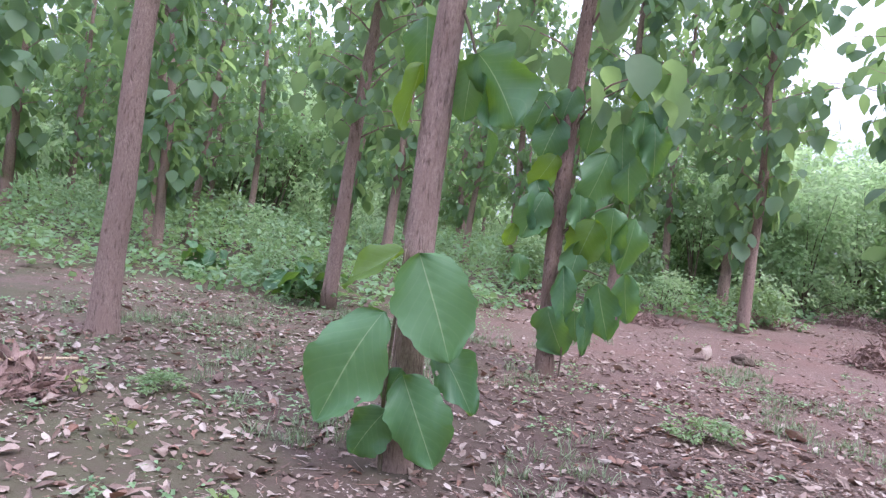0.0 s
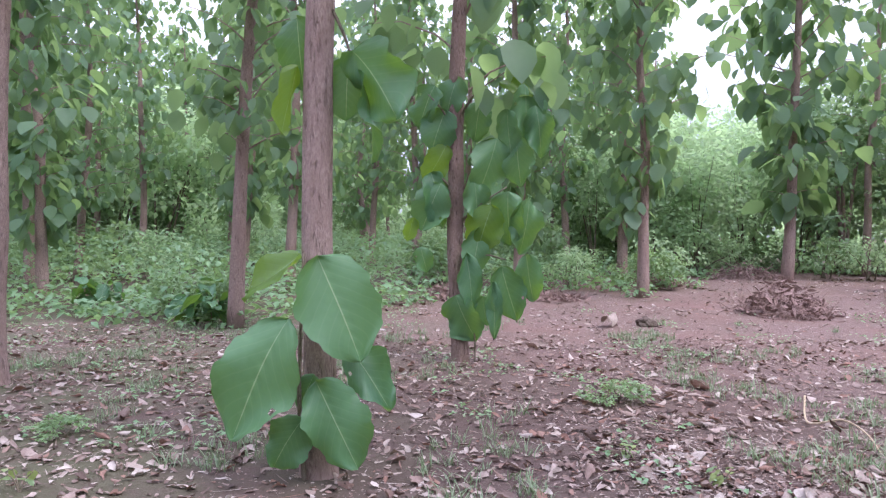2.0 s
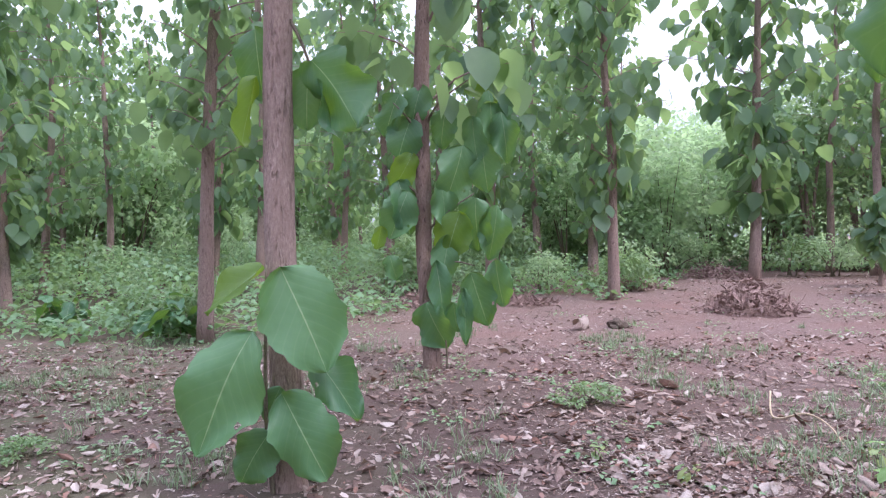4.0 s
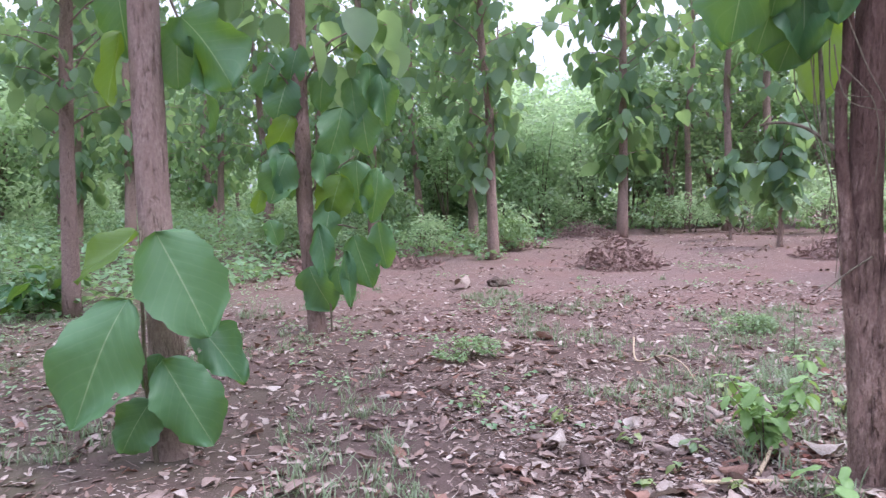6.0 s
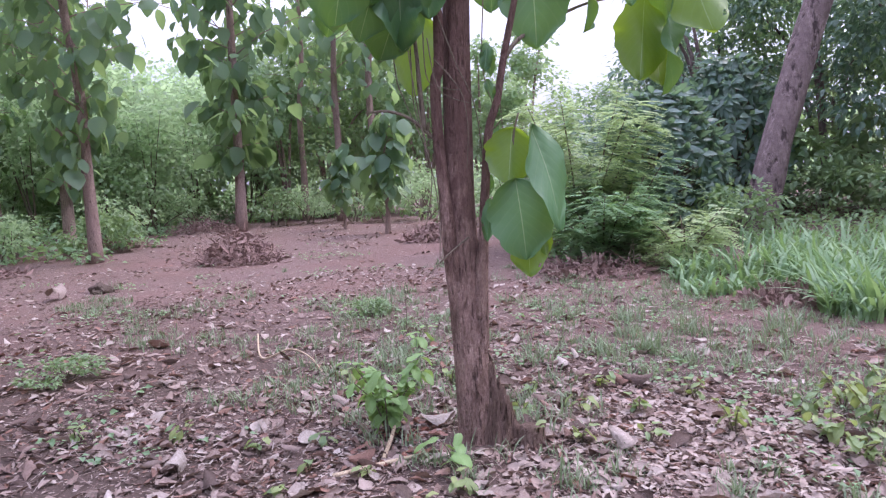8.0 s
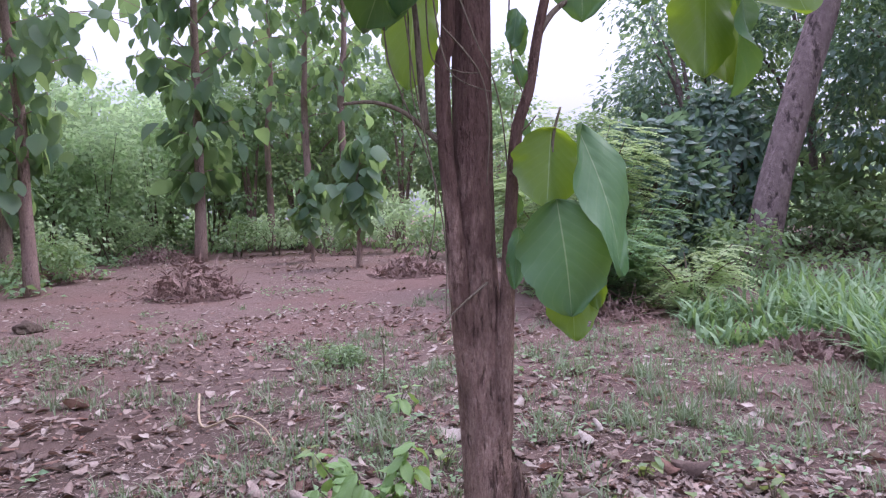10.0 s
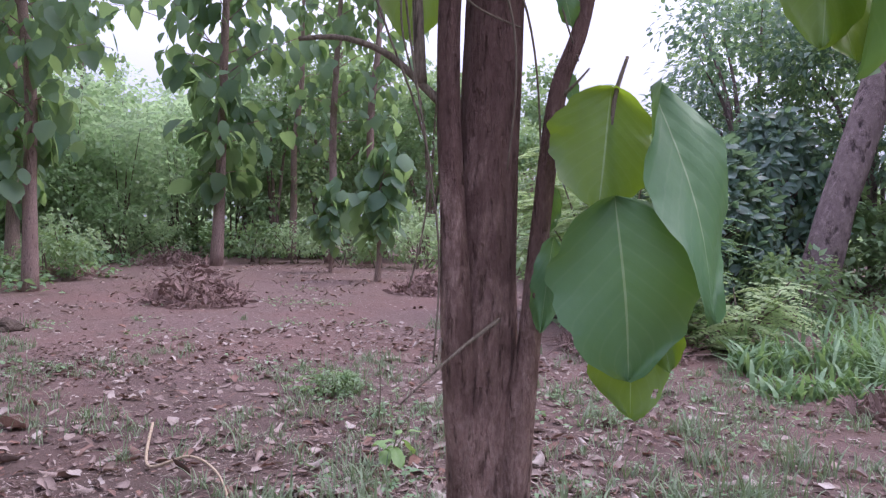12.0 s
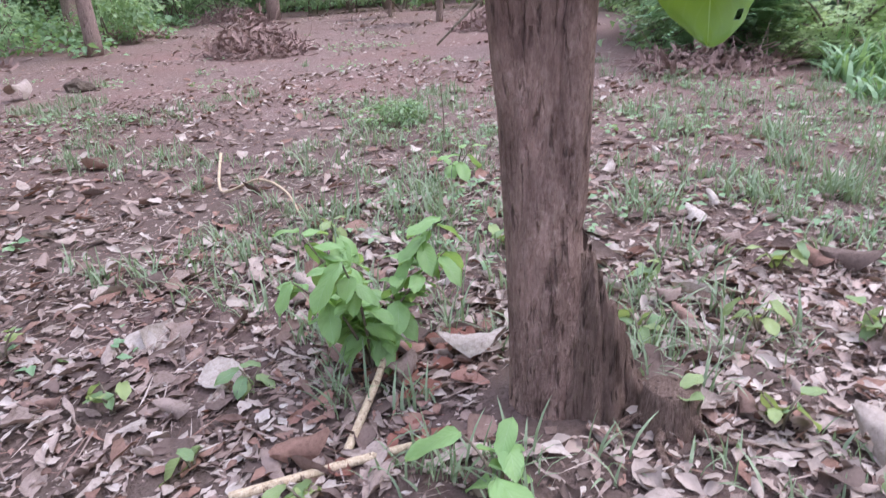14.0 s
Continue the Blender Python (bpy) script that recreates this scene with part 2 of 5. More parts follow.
def ground_material():
    m, n, l = material("leafy_soil")
    tc = n.new("ShaderNodeTexCoord")
    co = tc.outputs["Object"]
    big = noise_of(n, l, co, 0.55, 5.0, 0.6)
    mid_ = noise_of(n, l, co, 2.2, 6.0, 0.65)
    fine = noise_of(n, l, co, 26.0, 6.0, 0.7)
    soil = ramp(n, l, fine, [(0.34, (0.088, 0.057, 0.054)), (0.52, (0.196, 0.129, 0.118)), (0.72, (0.314, 0.224, 0.205))])
    chaff = noise_of(n, l, co, 75.0, 3.0, 0.8)
    crumbs = ramp(n, l, chaff, [(0.36, (0.083, 0.055, 0.050)), (0.52, (0.206, 0.137, 0.124)), (0.66, (0.372, 0.273, 0.250))])
    c = mix(n, l, mid_, soil, crumbs)
    red = ramp(n, l, big, [(0.46, (0, 0, 0)), (0.62, (0.6, 0.6, 0.6))])
    c = mix(n, l, red, c, (0.201, 0.118, 0.104))
    # damp leaf mould, with tree shade painted in, under the trees that the walk passes, fading out towards the trodden
    # floor
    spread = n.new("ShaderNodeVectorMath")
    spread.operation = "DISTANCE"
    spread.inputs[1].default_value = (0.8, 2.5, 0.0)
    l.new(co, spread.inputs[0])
    mould_and_shade = ramp(n, l, calc(n, l, "ADD", calc(n, l, "MULTIPLY", spread.outputs["Value"], 0.1), calc(n, l, "MULTIPLY", mid_, 0.5)), [(0.55, (0.9, 0.9, 0.9)), (1.05, (0, 0, 0))])
    c = mix(n, l, mould_and_shade, c, mix(n, l, chaff, (0.045, 0.030, 0.028), (0.155, 0.106, 0.097)))
    moss = noise_of(n, l, co, 0.9, 5.0, 0.7)
    sep = n.new("ShaderNodeSeparateXYZ")
    l.new(co, sep.inputs["Vector"])
    west = ramp(n, l, calc(n, l, "ADD", calc(n, l, "MULTIPLY", sep.outputs["X"], -0.16), 0.42), [(0.3, (0.15, 0.15, 0.15)), (0.75, (0.95, 0.95, 0.95))])
    green = calc(n, l, "MULTIPLY", ramp(n, l, moss, [(0.36, (0, 0, 0)), (0.56, (0.85, 0.85, 0.85))]), west)
    c = mix(n, l, green, c, (0.105, 0.108, 0.066))
    h = calc(n, l, "ADD", calc(n, l, "MULTIPLY", mid_, 1.0), calc(n, l, "ADD", calc(n, l, "MULTIPLY", fine, 0.5), calc(n, l, "MULTIPLY", chaff, 0.4)))
    return finish(m, n, l, c, 0.95, h, 0.9, 0.04, spec=0.1)


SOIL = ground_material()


# ---- mesh helpers ----
rng = np.random.default_rng(7)


def smooth_step(a, b, v):
    v = min(1.0, max(0.0, (v - a) / (b - a)))
    return v * v * (3 - 2 * v)


def ground_z(x, y):
    r = math.hypot(x, y)
    far = 0.5 * smooth_step(8, 20, r) * min(1.0, max(0.1, 0.35 + 0.65 * x / max(r, 0.01)))
    return far + 0.035 * noise.noise((x * 0.7, y * 0.7, 3.1)) + 0.012 * noise.noise((x * 3.1, y * 3.1, 9.4))


def mesh_from(name, verts, faces, mat, uvs=None, smooth=True):
    me = bpy.data.meshes.new(name)
    me.from_pydata(np.asarray(verts).tolist(), [], faces if isinstance(faces, list) else faces.tolist())
    me.materials.append(mat)
    if uvs is not None:
        loops = np.empty(len(me.loops), dtype=np.int32)
        me.loops.foreach_get("vertex_index", loops)
        me.uv_layers.new(name="UVMap").data.foreach_set("uv", np.asarray(uvs, dtype=np.float32)[loops].ravel())
    if smooth:
        me.polygons.foreach_set("use_smooth", [True] * len(me.polygons))
    me.update()
    return me


def part(name, me, parent, label=""):
    ob = new(name, me)
    ob.parent = parent
    return tagged(ob, label)


def thing(name, label, category, group="", kind="", at=(0, 0, 0)):
    ob = new(name)
    ob.location = at
    ob.empty_display_size = 0.2
    return tagged(ob, label, category, group, kind)


def unit(v):
    return v / np.maximum(np.linalg.norm(v, axis=-1, keepdims=True), 1e-9)


LEAF_ROWS = {
    "plain": ([(0.0, 0.0)], [(0.24, 0.90), (0.66, 0.92)], [(1.0, 0.0)]),
    "slim": ([(0.0, 0.0)], [(0.35, 1.0)], [(1.0, 0.0)]),
    "round": ([(0.0, 0.0)], [(0.09, 0.50), (0.30, 0.96), (0.58, 0.92), (0.82, 0.50)], [(1.0, 0.0)]),
}


def leaf_cloud(base, way, up, length, width, shape="plain", droop=0.25, fold=0.18):
    """Vertices, faces and uvs of many simple leaves: base point, direction, upper side, size."""
    base, way, up = np.atleast_2d(base), unit(np.atleast_2d(way)), np.atleast_2d(up)
    side = unit(np.cross(way, up))
    up = unit(np.cross(side, way))
    length, width = np.asarray(length)[:, None], np.asarray(width)[:, None]
    droop = np.asarray(droop, float).reshape(-1, 1) if np.ndim(droop) else droop
    fold = np.asarray(fold, float).reshape(-1, 1) if np.ndim(fold) else fold
    rows = LEAF_ROWS[shape][1]
    local = [(0, 0.0)]
    for s, w in rows:
        local += [(s, -w), (s, 0.0), (s, w)]
    local.append((1.0, 0.0))
    pts, uv = [], []
    for s, v in local:
        pts.append(base + way * length * (s - 0.12 * droop * s * s) + side * width * 0.5 * v + up * (fold * width * 0.5 * abs(v) - droop * length * s * s))
        uv.append((s, 0.5 + 0.5 * v))
    k = len(local)
    verts = np.stack(pts, 1).reshape(-1, 3)
    n = len(base)
    quads = [(0, 1, 2), (0, 2, 3)]
    for q in range(len(rows) - 1):
        a = 1 + 3 * q
        quads += [(a, a + 3, a + 4, a + 1), (a + 1, a + 4, a + 5, a + 2)]
    quads += [(k - 4, k - 1, k - 3), (k - 3, k - 1, k - 2)]
    faces = [tuple(i * k + q for q in f) for i in range(n) for f in quads]
    return verts, faces, np.tile(np.array(uv), (n, 1))


def joined(pieces):
    verts, faces, uvs, off = [], [], [], 0
    for v, f, u in pieces:
        verts.append(v)
        faces += [tuple(i + off for i in q) for q in f]
        uvs.append(u)
        off += len(v)
    return np.concatenate(verts), faces, np.concatenate(uvs)


def tube(points, radii, sides=8, rings=None, ridge=0.0, seed=0.0, cap=True):
    """A tapered, slightly uneven round stem along smooth points."""
    points, radii = np.asarray(points, float), np.asarray(radii, float)
    rings = rings or max(2, len(points) * 2)
    s = np.linspace(0, len(points) - 1, rings)
    ctr, rad = [], []
    for v in s:
        i = min(int(v), len(points) - 2)
        f = v - i
        p0, p1, p2, p3 = points[max(i - 1, 0)], points[i], points[i + 1], points[min(i + 2, len(points) - 1)]
        ctr.append(0.5 * (2 * p1 + (p2 - p0) * f + (2 * p0 - 5 * p1 + 4 * p2 - p3) * f * f + (3 * p1 - p0 - 3 * p2 + p3) * f ** 3))
        rad.append(radii[i] * (1 - f) + radii[i + 1] * f)
    ctr = np.array(ctr)
    tan = unit(np.gradient(ctr, axis=0))
    verts, uvs = [], []
    ref = np.array((0.0, 1.0, 0.0)) if abs(tan[0][1]) < 0.8 else np.array((1.0, 0, 0))
    for j, (c, t, r) in enumerate(zip(ctr, tan, rad)):
        a = unit(np.cross(t, ref))
        b = np.cross(t, a)
        for q in range(sides):
            th = 2 * math.pi * q / sides
            k = 1.0
            if ridge:
                ca, sa = math.cos(th), math.sin(th)
                if sides >= 64:
                    k += 0.45 * ridge * noise.noise((ca * 24 + seed, sa * 24, c[2] * 4.0)) + 0.35 * ridge * noise.noise((ca * 40 - seed, sa * 40, c[2] * 7.0))
                k += ridge * (noise.noise((ca * 5.5 + seed, sa * 5.5, c[2] * 0.9)) + 0.6 * noise.noise((ca * 14 + seed, sa * 14, c[2] * 2.2)) + 0.8 * noise.noise((ca * 1.3 + seed, sa * 1.3, c[2] * 2.0)))
            verts.append(c + r * k * (a * math.cos(th) + b * math.sin(th)))
            uvs.append((j / rings, q / sides))
    faces = [(j * sides + q, j * sides + (q + 1) % sides, (j + 1) * sides + (q + 1) % sides, (j + 1) * sides + q) for j in range(rings - 1) for q in range(sides)]
    if cap:
        faces += [tuple(range(sides))[::-1], tuple((rings - 1) * sides + q for q in range(sides))]
    return np.array(verts), faces, np.array(uvs)


def stem(name, points, radii, mat, parent, sides=8, rings=None, ridge=0.0, label="", seed=0.0):
    v, f, u = tube(points, radii, sides, rings, ridge, seed)
    return part(name, mesh_from(name, v, f, mat, u), parent, label)


def broad_leaf_mesh(name, mat, seed, curl=0.18, wave=0.03, rows=38, cols=12, aspect=0.80, holes=0):
    """One large leaf of unit length along +x, its upper side +z: broad oval, creased midrib, wavy rim."""
    r = random.Random(seed)
    ph = [r.uniform(0, 6.28) for _ in range(4)]
    lop = r.uniform(-0.10, 0.10)
    verts, uvs = [], []
    for i in range(rows + 1):
        s = i / rows
        w = aspect * 0.5 * max(0.0, 1 - abs(2 * s ** 0.93 - 1) ** 2.5) ** 0.62
        w = max(w * (1 - 0.22 * smooth_step(0.72, 1.0, s)), 0.004)
        for j in range(cols + 1):
            v = 2 * j / cols - 1
            edge = abs(v) ** 2
            rim = 1 + lop * v + edge * (0.06 * math.sin(11 * s + ph[0] + 2 * v) + 0.045 * math.sin(27 * s + ph[1] + v) + 0.02 * math.sin(57 * s + ph[3]))
            pucker = 0.0065 * math.cos(6.283 * 8 * (s - 0.35 * abs(v))) * math.sin(math.pi * min(1.0, 1.1 * abs(v)))
            z = 0.13 * abs(v) * w - curl * s * s + 2.6 * wave * edge * math.sin(9 * s + ph[2] + 2 * v) + 0.03 * math.sin(4 * s + 3 * v + ph[0]) + pucker
            verts.append((s - 0.06 * curl * s * s, v * w * rim, z))
            uvs.append((s, 0.5 + 0.5 * v))
    c = cols + 1
    drop = set()
    for _ in range(holes):
        i, j = r.randrange(rows // 4, rows - 3), r.choice([1, 2, cols - 3, cols - 2])
        drop |= {(i, j), (i + 1, j)}
    faces = [(i * c + j, (i + 1) * c + j, (i + 1) * c + j + 1, i * c + j + 1) for i in range(rows) for j in range(cols) if (i, j) not in drop]
    return mesh_from(name, verts, faces, mat, uvs)


def dry_leaf_mesh(seed, rows=9, cols=6, crumple=0.07, mat=None):
    """A withered leaf of unit length: rolled sides, bent length, crumpled blade, torn rim."""
    r = random.Random(seed)
    roll, bend, twist = r.choice([-1, 1, 1]) * r.uniform(0.35, 1.4), r.uniform(-0.6, 0.6), r.uniform(-0.8, 0.8)
    ph = [r.uniform(0, 60.0) for _ in range(4)]
    wide = r.uniform(0.20, 0.34)
    verts, uvs = [], []
    for i in range(rows):
        u = i / (rows - 1)
        w = wide * math.sin(math.pi * (0.05 + 0.90 * u ** 0.8)) ** 0.65
        for j in range(cols):
            v = 2 * j / (cols - 1) - 1
            a = v * roll * (0.8 + 0.5 * math.sin(4 * u + ph[0]))
            rim = 1 + abs(v) ** 2 * (0.55 * noise.noise((u * 4.5 + ph[1], v, 0)) + 0.25 * noise.noise((u * 11, ph[2] + v, 3)))
            y = w * rim * math.sin(a) / roll
            z = w * (1 - math.cos(a)) * math.copysign(1, roll) + bend * (u - 0.5) ** 2 + crumple * noise.noise((u * 3.4 + ph[3], v * 1.6, ph[0])) + 0.6 * crumple * noise.noise((u * 8, v * 3 + ph[1], ph[2])) + 0.02 * abs(v)
            x = u + 0.10 * abs(v) * noise.noise((u * 5, v * 2, ph[0]))
            verts.append((x, y * math.cos(twist * u) - z * math.sin(twist * u), y * math.sin(twist * u) + z * math.cos(twist * u)))
            uvs.append((u, 0.5 + 0.5 * v))
    low = min(p[2] for p in verts)
    verts = [(x - 0.5, y, z - low) for x, y, z in verts]
    faces = [(i * cols + j, (i + 1) * cols + j, (i + 1) * cols + j + 1, i * cols + j + 1) for i in range(rows - 1) for j in range(cols - 1) if not (r.random() < 0.12 and j in (0, cols - 2))]
    return mesh_from("dry_leaf", verts, faces, mat or DRY_BIG, uvs)


def leaf_pose(base, tip, facing, stretch=1.0):
    """Matrix that lays the unit leaf from base to tip with its upper side towards facing."""
    b, t = Vector(base), Vector(tip)
    x = t - b
    size = x.length
    x.normalize()
    f = Vector(facing)
    y = f.cross(x).normalized()
    z = x.cross(y)
    m = Matrix((x, y, z)).transposed().to_4x4()
    return Matrix.Translation(b) @ m @ Matrix.Diagonal((size, size * stretch, size, 1))


YOUNG_BACKLIT_LEAVES = [broad_leaf_mesh("young_backlit_leaf", TEAK_YOUNG_BACKLIT, 60 + i, 0.12 + 0.05 * i, 0.02, holes=i % 2) for i in range(3)]
TEAK_LEAVES = [broad_leaf_mesh("teak_leaf", TEAK_LEAF, i, 0.10 + 0.06 * i, 0.02 + 0.008 * i, holes=i % 2) for i in range(5)]


def hang_leaf(parent, base, tip, facing, variant=0, stretch=1.0, label=""):
    ob = part("leaf", YOUNG_BACKLIT_LEAVES[variant - 10] if variant >= 10 else TEAK_LEAVES[variant % 5], parent, label)
    ob.matrix_basis = Matrix.Translation(parent.location).inverted() @ leaf_pose(base, tip, facing, stretch)
    return ob


# ---- ground: one sheet to the horizon ----
def build_ground():
    steps = sorted(set([round(v, 3) for v in np.arange(-14, 22.01, 0.2)] + [-900, -400, -200, -120, -80, -60, -45, -36, -30, -25, -21, -18, -16, 24, 26, 29, 33, 38, 45, 60, 80, 120, 200, 400, 900]))
    n = len(steps)
    verts = [(x, y, ground_z(x, y)) for y in steps for x in steps]
    faces = [(j * n + i, j * n + i + 1, (j + 1) * n + i + 1, (j + 1) * n + i) for j in range(n - 1) for i in range(n - 1)]
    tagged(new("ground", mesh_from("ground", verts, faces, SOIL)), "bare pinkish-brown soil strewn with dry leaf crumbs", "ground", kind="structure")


build_ground()

# the trodden clearing; outside it the undergrowth begins
CLEARING = np.array([(-15, 8.5), (-7.2, 10.3), (-3.7, 10.2), (-1, 13), (0.3, 14), (2.4, 15.1), (3.8, 15.3), (5, 16.2), (6.8, 19), (9.7, 22.4), (12.6, 21), (15.3, 19.6), (14, 13.5), (11, 9.5), (9, 7.9), (8.6, 5.8), (8.5, 4.8), (7.3, 2.6), (7.0, 1.8), (7.6, 0.3), (9, -7), (0, -12), (-14, -8)])


def in_clearing(x, y):
    inside = np.zeros(np.shape(x), bool)
    j = len(CLEARING) - 1
    for i in range(len(CLEARING)):
        (xi, yi), (xj, yj) = CLEARING[i], CLEARING[j]
        cut = ((yi > y) != (yj > y)) & (x < (xj - xi) * (y - yi) / (yj - yi + 1e-12) + xi)
        inside ^= cut
        j = i
    return inside


def edge_distance(x, y):
    best = np.full(np.shape(x), 1e9)
    for a, b in zip(CLEARING, np.roll(CLEARING, -1, 0)):
        d = b - a
        s = np.clip(((x - a[0]) * d[0] + (y - a[1]) * d[1]) / (d @ d), 0, 1)
        best = np.minimum(best, np.hypot(x - a[0] - s * d[0], y - a[1] - s * d[1]))
    return best


def heights(x, y):
    return np.array([ground_z(a, b) for a, b in zip(x, y)])


# ---- teak trees ----
def teak_mesh_set(seed, height, radius, low, limbs, spread, leaf=0.36, mat=None, bend=0.12, per_limb=14, with_trunk=True, flare=False, gather=0.9):
    """Trunk, limbs and crown meshes of one teak tree standing at the origin."""
    r = np.random.default_rng(seed)
    pts = [(0, 0, -0.1)]
    drift = np.zeros(2)
    for i in range(1, 7):
        drift = drift + r.normal(0, bend, 2) * (0.3 + 0.12 * i)
        pts.append((drift[0], drift[1], height * i / 6))
    rad = [radius * 1.35, radius * 0.98, radius * 0.88, radius * 0.72, radius * 0.5, radius * 0.3, radius * 0.1]
    trunk = tube(pts, rad, 10, 20, 0.06, seed)
    pts = np.array(pts)
    lim, crown = [], []
    for q in range(limbs):
        h = low + (height - low) * ((q + r.uniform(0.1, 0.9)) / limbs) ** gather
        f = h / height * 6
        i = min(int(f), 5)
        start = pts[i] * (1 - (f - i)) + pts[i + 1] * (f - i)
        th = q * 2.4 + r.uniform(-0.5, 0.5)
        reach = spread * r.uniform(0.45, 1.0) * (1 - 0.5 * (h / height) ** 2)
        if flare:
            reach *= 0.38 + 0.62 * smooth_step(1.8, 4.6, h)
        rise = r.uniform(0.2, 0.65)
        out = np.array((math.cos(th), math.sin(th), 0))
        mid_ = start + out * reach * 0.5 + np.array((0, 0, reach * rise * 0.7))
        end = start + out * reach + np.array((0, 0, reach * rise * 0.8))
        lim.append(tube([start, mid_, end], [0.016, 0.009, 0.004], 4, 4, cap=False))
        for k in range(per_limb):
            s = r.uniform(0.2, 1.0)
            p = (1 - s) ** 2 * start + 2 * s * (1 - s) * mid_ + s * s * end
            turn = th + r.choice([-1, 1]) * r.uniform(0.3, 1.6)
            way = np.array((math.cos(turn), math.sin(turn), -r.uniform(0.3, 3.2)))
            up = np.array((math.cos(turn), math.sin(turn), 1.0)) + r.normal(0, 0.35, 3)
            L = leaf * r.uniform(0.5, 1.35)
            crown.append((p + r.normal(0, 0.13, 3) * np.array((1, 1, 1.3)), way, up, L, L * r.uniform(0.58, 0.84)))
    b, w, u, L, W = (np.array([c[i] for c in crown]) for i in range(5))
    cv = leaf_cloud(b, w, u, L, W, "round", r.uniform(0.02, 0.32, len(L)), r.normal(0.22, 0.22, len(L)))
    wood = joined(([trunk] if with_trunk else []) + lim)
    return (mesh_from("trunk", *wood[:2], mat or BARK, wood[2]), mesh_from("crown", cv[0], cv[1], TEAK_CROWN, cv[2]))


def teak_tree(meshes, x, y, turn, scale, label, lean=(0, 0), group="teak trees of the plantation"):
    t = thing("teak_tree", label, "tree", group)
    for nm, me in zip(("trunk", "crown"), meshes):
        part(nm, me, t)
    t.matrix_basis = Matrix.Translation((x, y, ground_z(x, y))) @ pose(0, 0, 0, lean[0], lean[1], turn) @ Matrix.Diagonal((scale, scale, scale, 1))
    return t


VARIANTS = [teak_mesh_set(11 + i, 10.0, 0.10, 1.5 + 0.5 * (i % 3), 46, 1.45, 0.27, per_limb=17, gather=1.2) for i in range(6)]
FULL = [teak_mesh_set(111 + i, 9.5, 0.10, 1.2 + 0.3 * i, 46, 2.1, 0.36, per_limb=15, flare=True) for i in range(2)]
SPARSE = teak_mesh_set(131, 10.5, 0.10, 3.0, 30, 2.0, 0.32, per_limb=14, flare=True)
WIDE = teak_mesh_set(141, 10.0, 0.105, 1.6, 62, 3.0, 0.42, bend=0.03, per_limb=16, flare=True)
FAR_LABEL = "slender teak tree with brown trunk and drooping green leaves"
EXPLICIT = [(-2.72, 9.95, 1.0, 2), (1.81, 14.75, 1.05, 6), (4.33, 14.3, 1.0, 7), (4.5, 16.9, 1.1, 6), (9.05, 18.1, 1.2, 9), (12.4, 18.3, 1.1, 8), (13.1, 17.4, 1.15, 8), (12.4, 20.4, 1.0, 8), (-8.4, 14.4, 1.1, 7), (-7.1, 12.6, 0.95, 6), (-9.2, 21.2, 1.05, 2), (-10.2, 27.3, 1.0, 3), (-7.6, 25.2, 1.0, 4), (-4.95, 17.6, 1.0, 7), (-2.2, 22.4, 1.0, 5), (-0.8, 24.6, 1.0, 1), (15.9, 23.8, 1.1, 2), (-12.4, 14.8, 1.2, 6), (-14.2, 19.6, 1.0, 0), (-9.9, 10.9, 1.05, 7)]
for i, (x, y, s, v) in enumerate(EXPLICIT):
    teak_tree((VARIANTS + FULL + [SPARSE, WIDE])[v], x, y, 47 * i, s, "reddish-brown teak trunk with drooping leaves beside the clearing" if in_clearing(x, y) or edge_distance(np.array(x), np.array(y)) < 1.5 else FAR_LABEL, (rng.normal(0, 0.8), rng.normal(0, 0.8)))


def plant_forest():
    taken = [(x, y) for x, y, *_ in EXPLICIT]
    r = random.Random(5)
    k = 0
    for gy in range(0, 12):
        for gx in range(-14, 8):
            x, y = gx * 3.1 + r.uniform(-0.8, 0.8), 11.5 + gy * 3.0 + r.uniform(-0.8, 0.8)
            if x > 0.38 * y - 2.6 or in_clearing(np.array(x), np.array(y)) or edge_distance(np.array(x), np.array(y)) < 1.2:
                continue
            if any((x - a) ** 2 + (y - b) ** 2 < 5 for a, b in taken) or r.random() < 0.08:
                continue
            taken.append((x, y))
            teak_tree(VARIANTS[k % 6], x, y, r.uniform(0, 360), r.uniform(0.8, 1.1), FAR_LABEL, (r.uniform(-2, 2), r.uniform(-2, 2)))
            k += 1
    for x, y in ((-6.5, 0.5), (-9, 4), (-5, -5), (-1, -8.5), (4.5, -6.5), (-12, -1), (9.5, -5), (2, -11), (-8, -10)):
        teak_tree(VARIANTS[k % 6], x, y, r.uniform(0, 360), 1.0, FAR_LABEL)
        k += 1


plant_forest()


# ---- trees of the clearing, each built by itself ----
def upper_crown(parent, seed, low, limbs=26, spread=2.0, leaf=0.42, height=10.5):
    wood, crown = teak_mesh_set(seed, height, 0.08, low, limbs, spread, leaf, bend=0.02, with_trunk=False)
    part("branchwork", wood, parent)
    part("crown", crown, parent)


def shifted(points, parent):
    o = parent.location
    return [(x - o.x, y - o.y, z - o.z) for x, y, z in points]


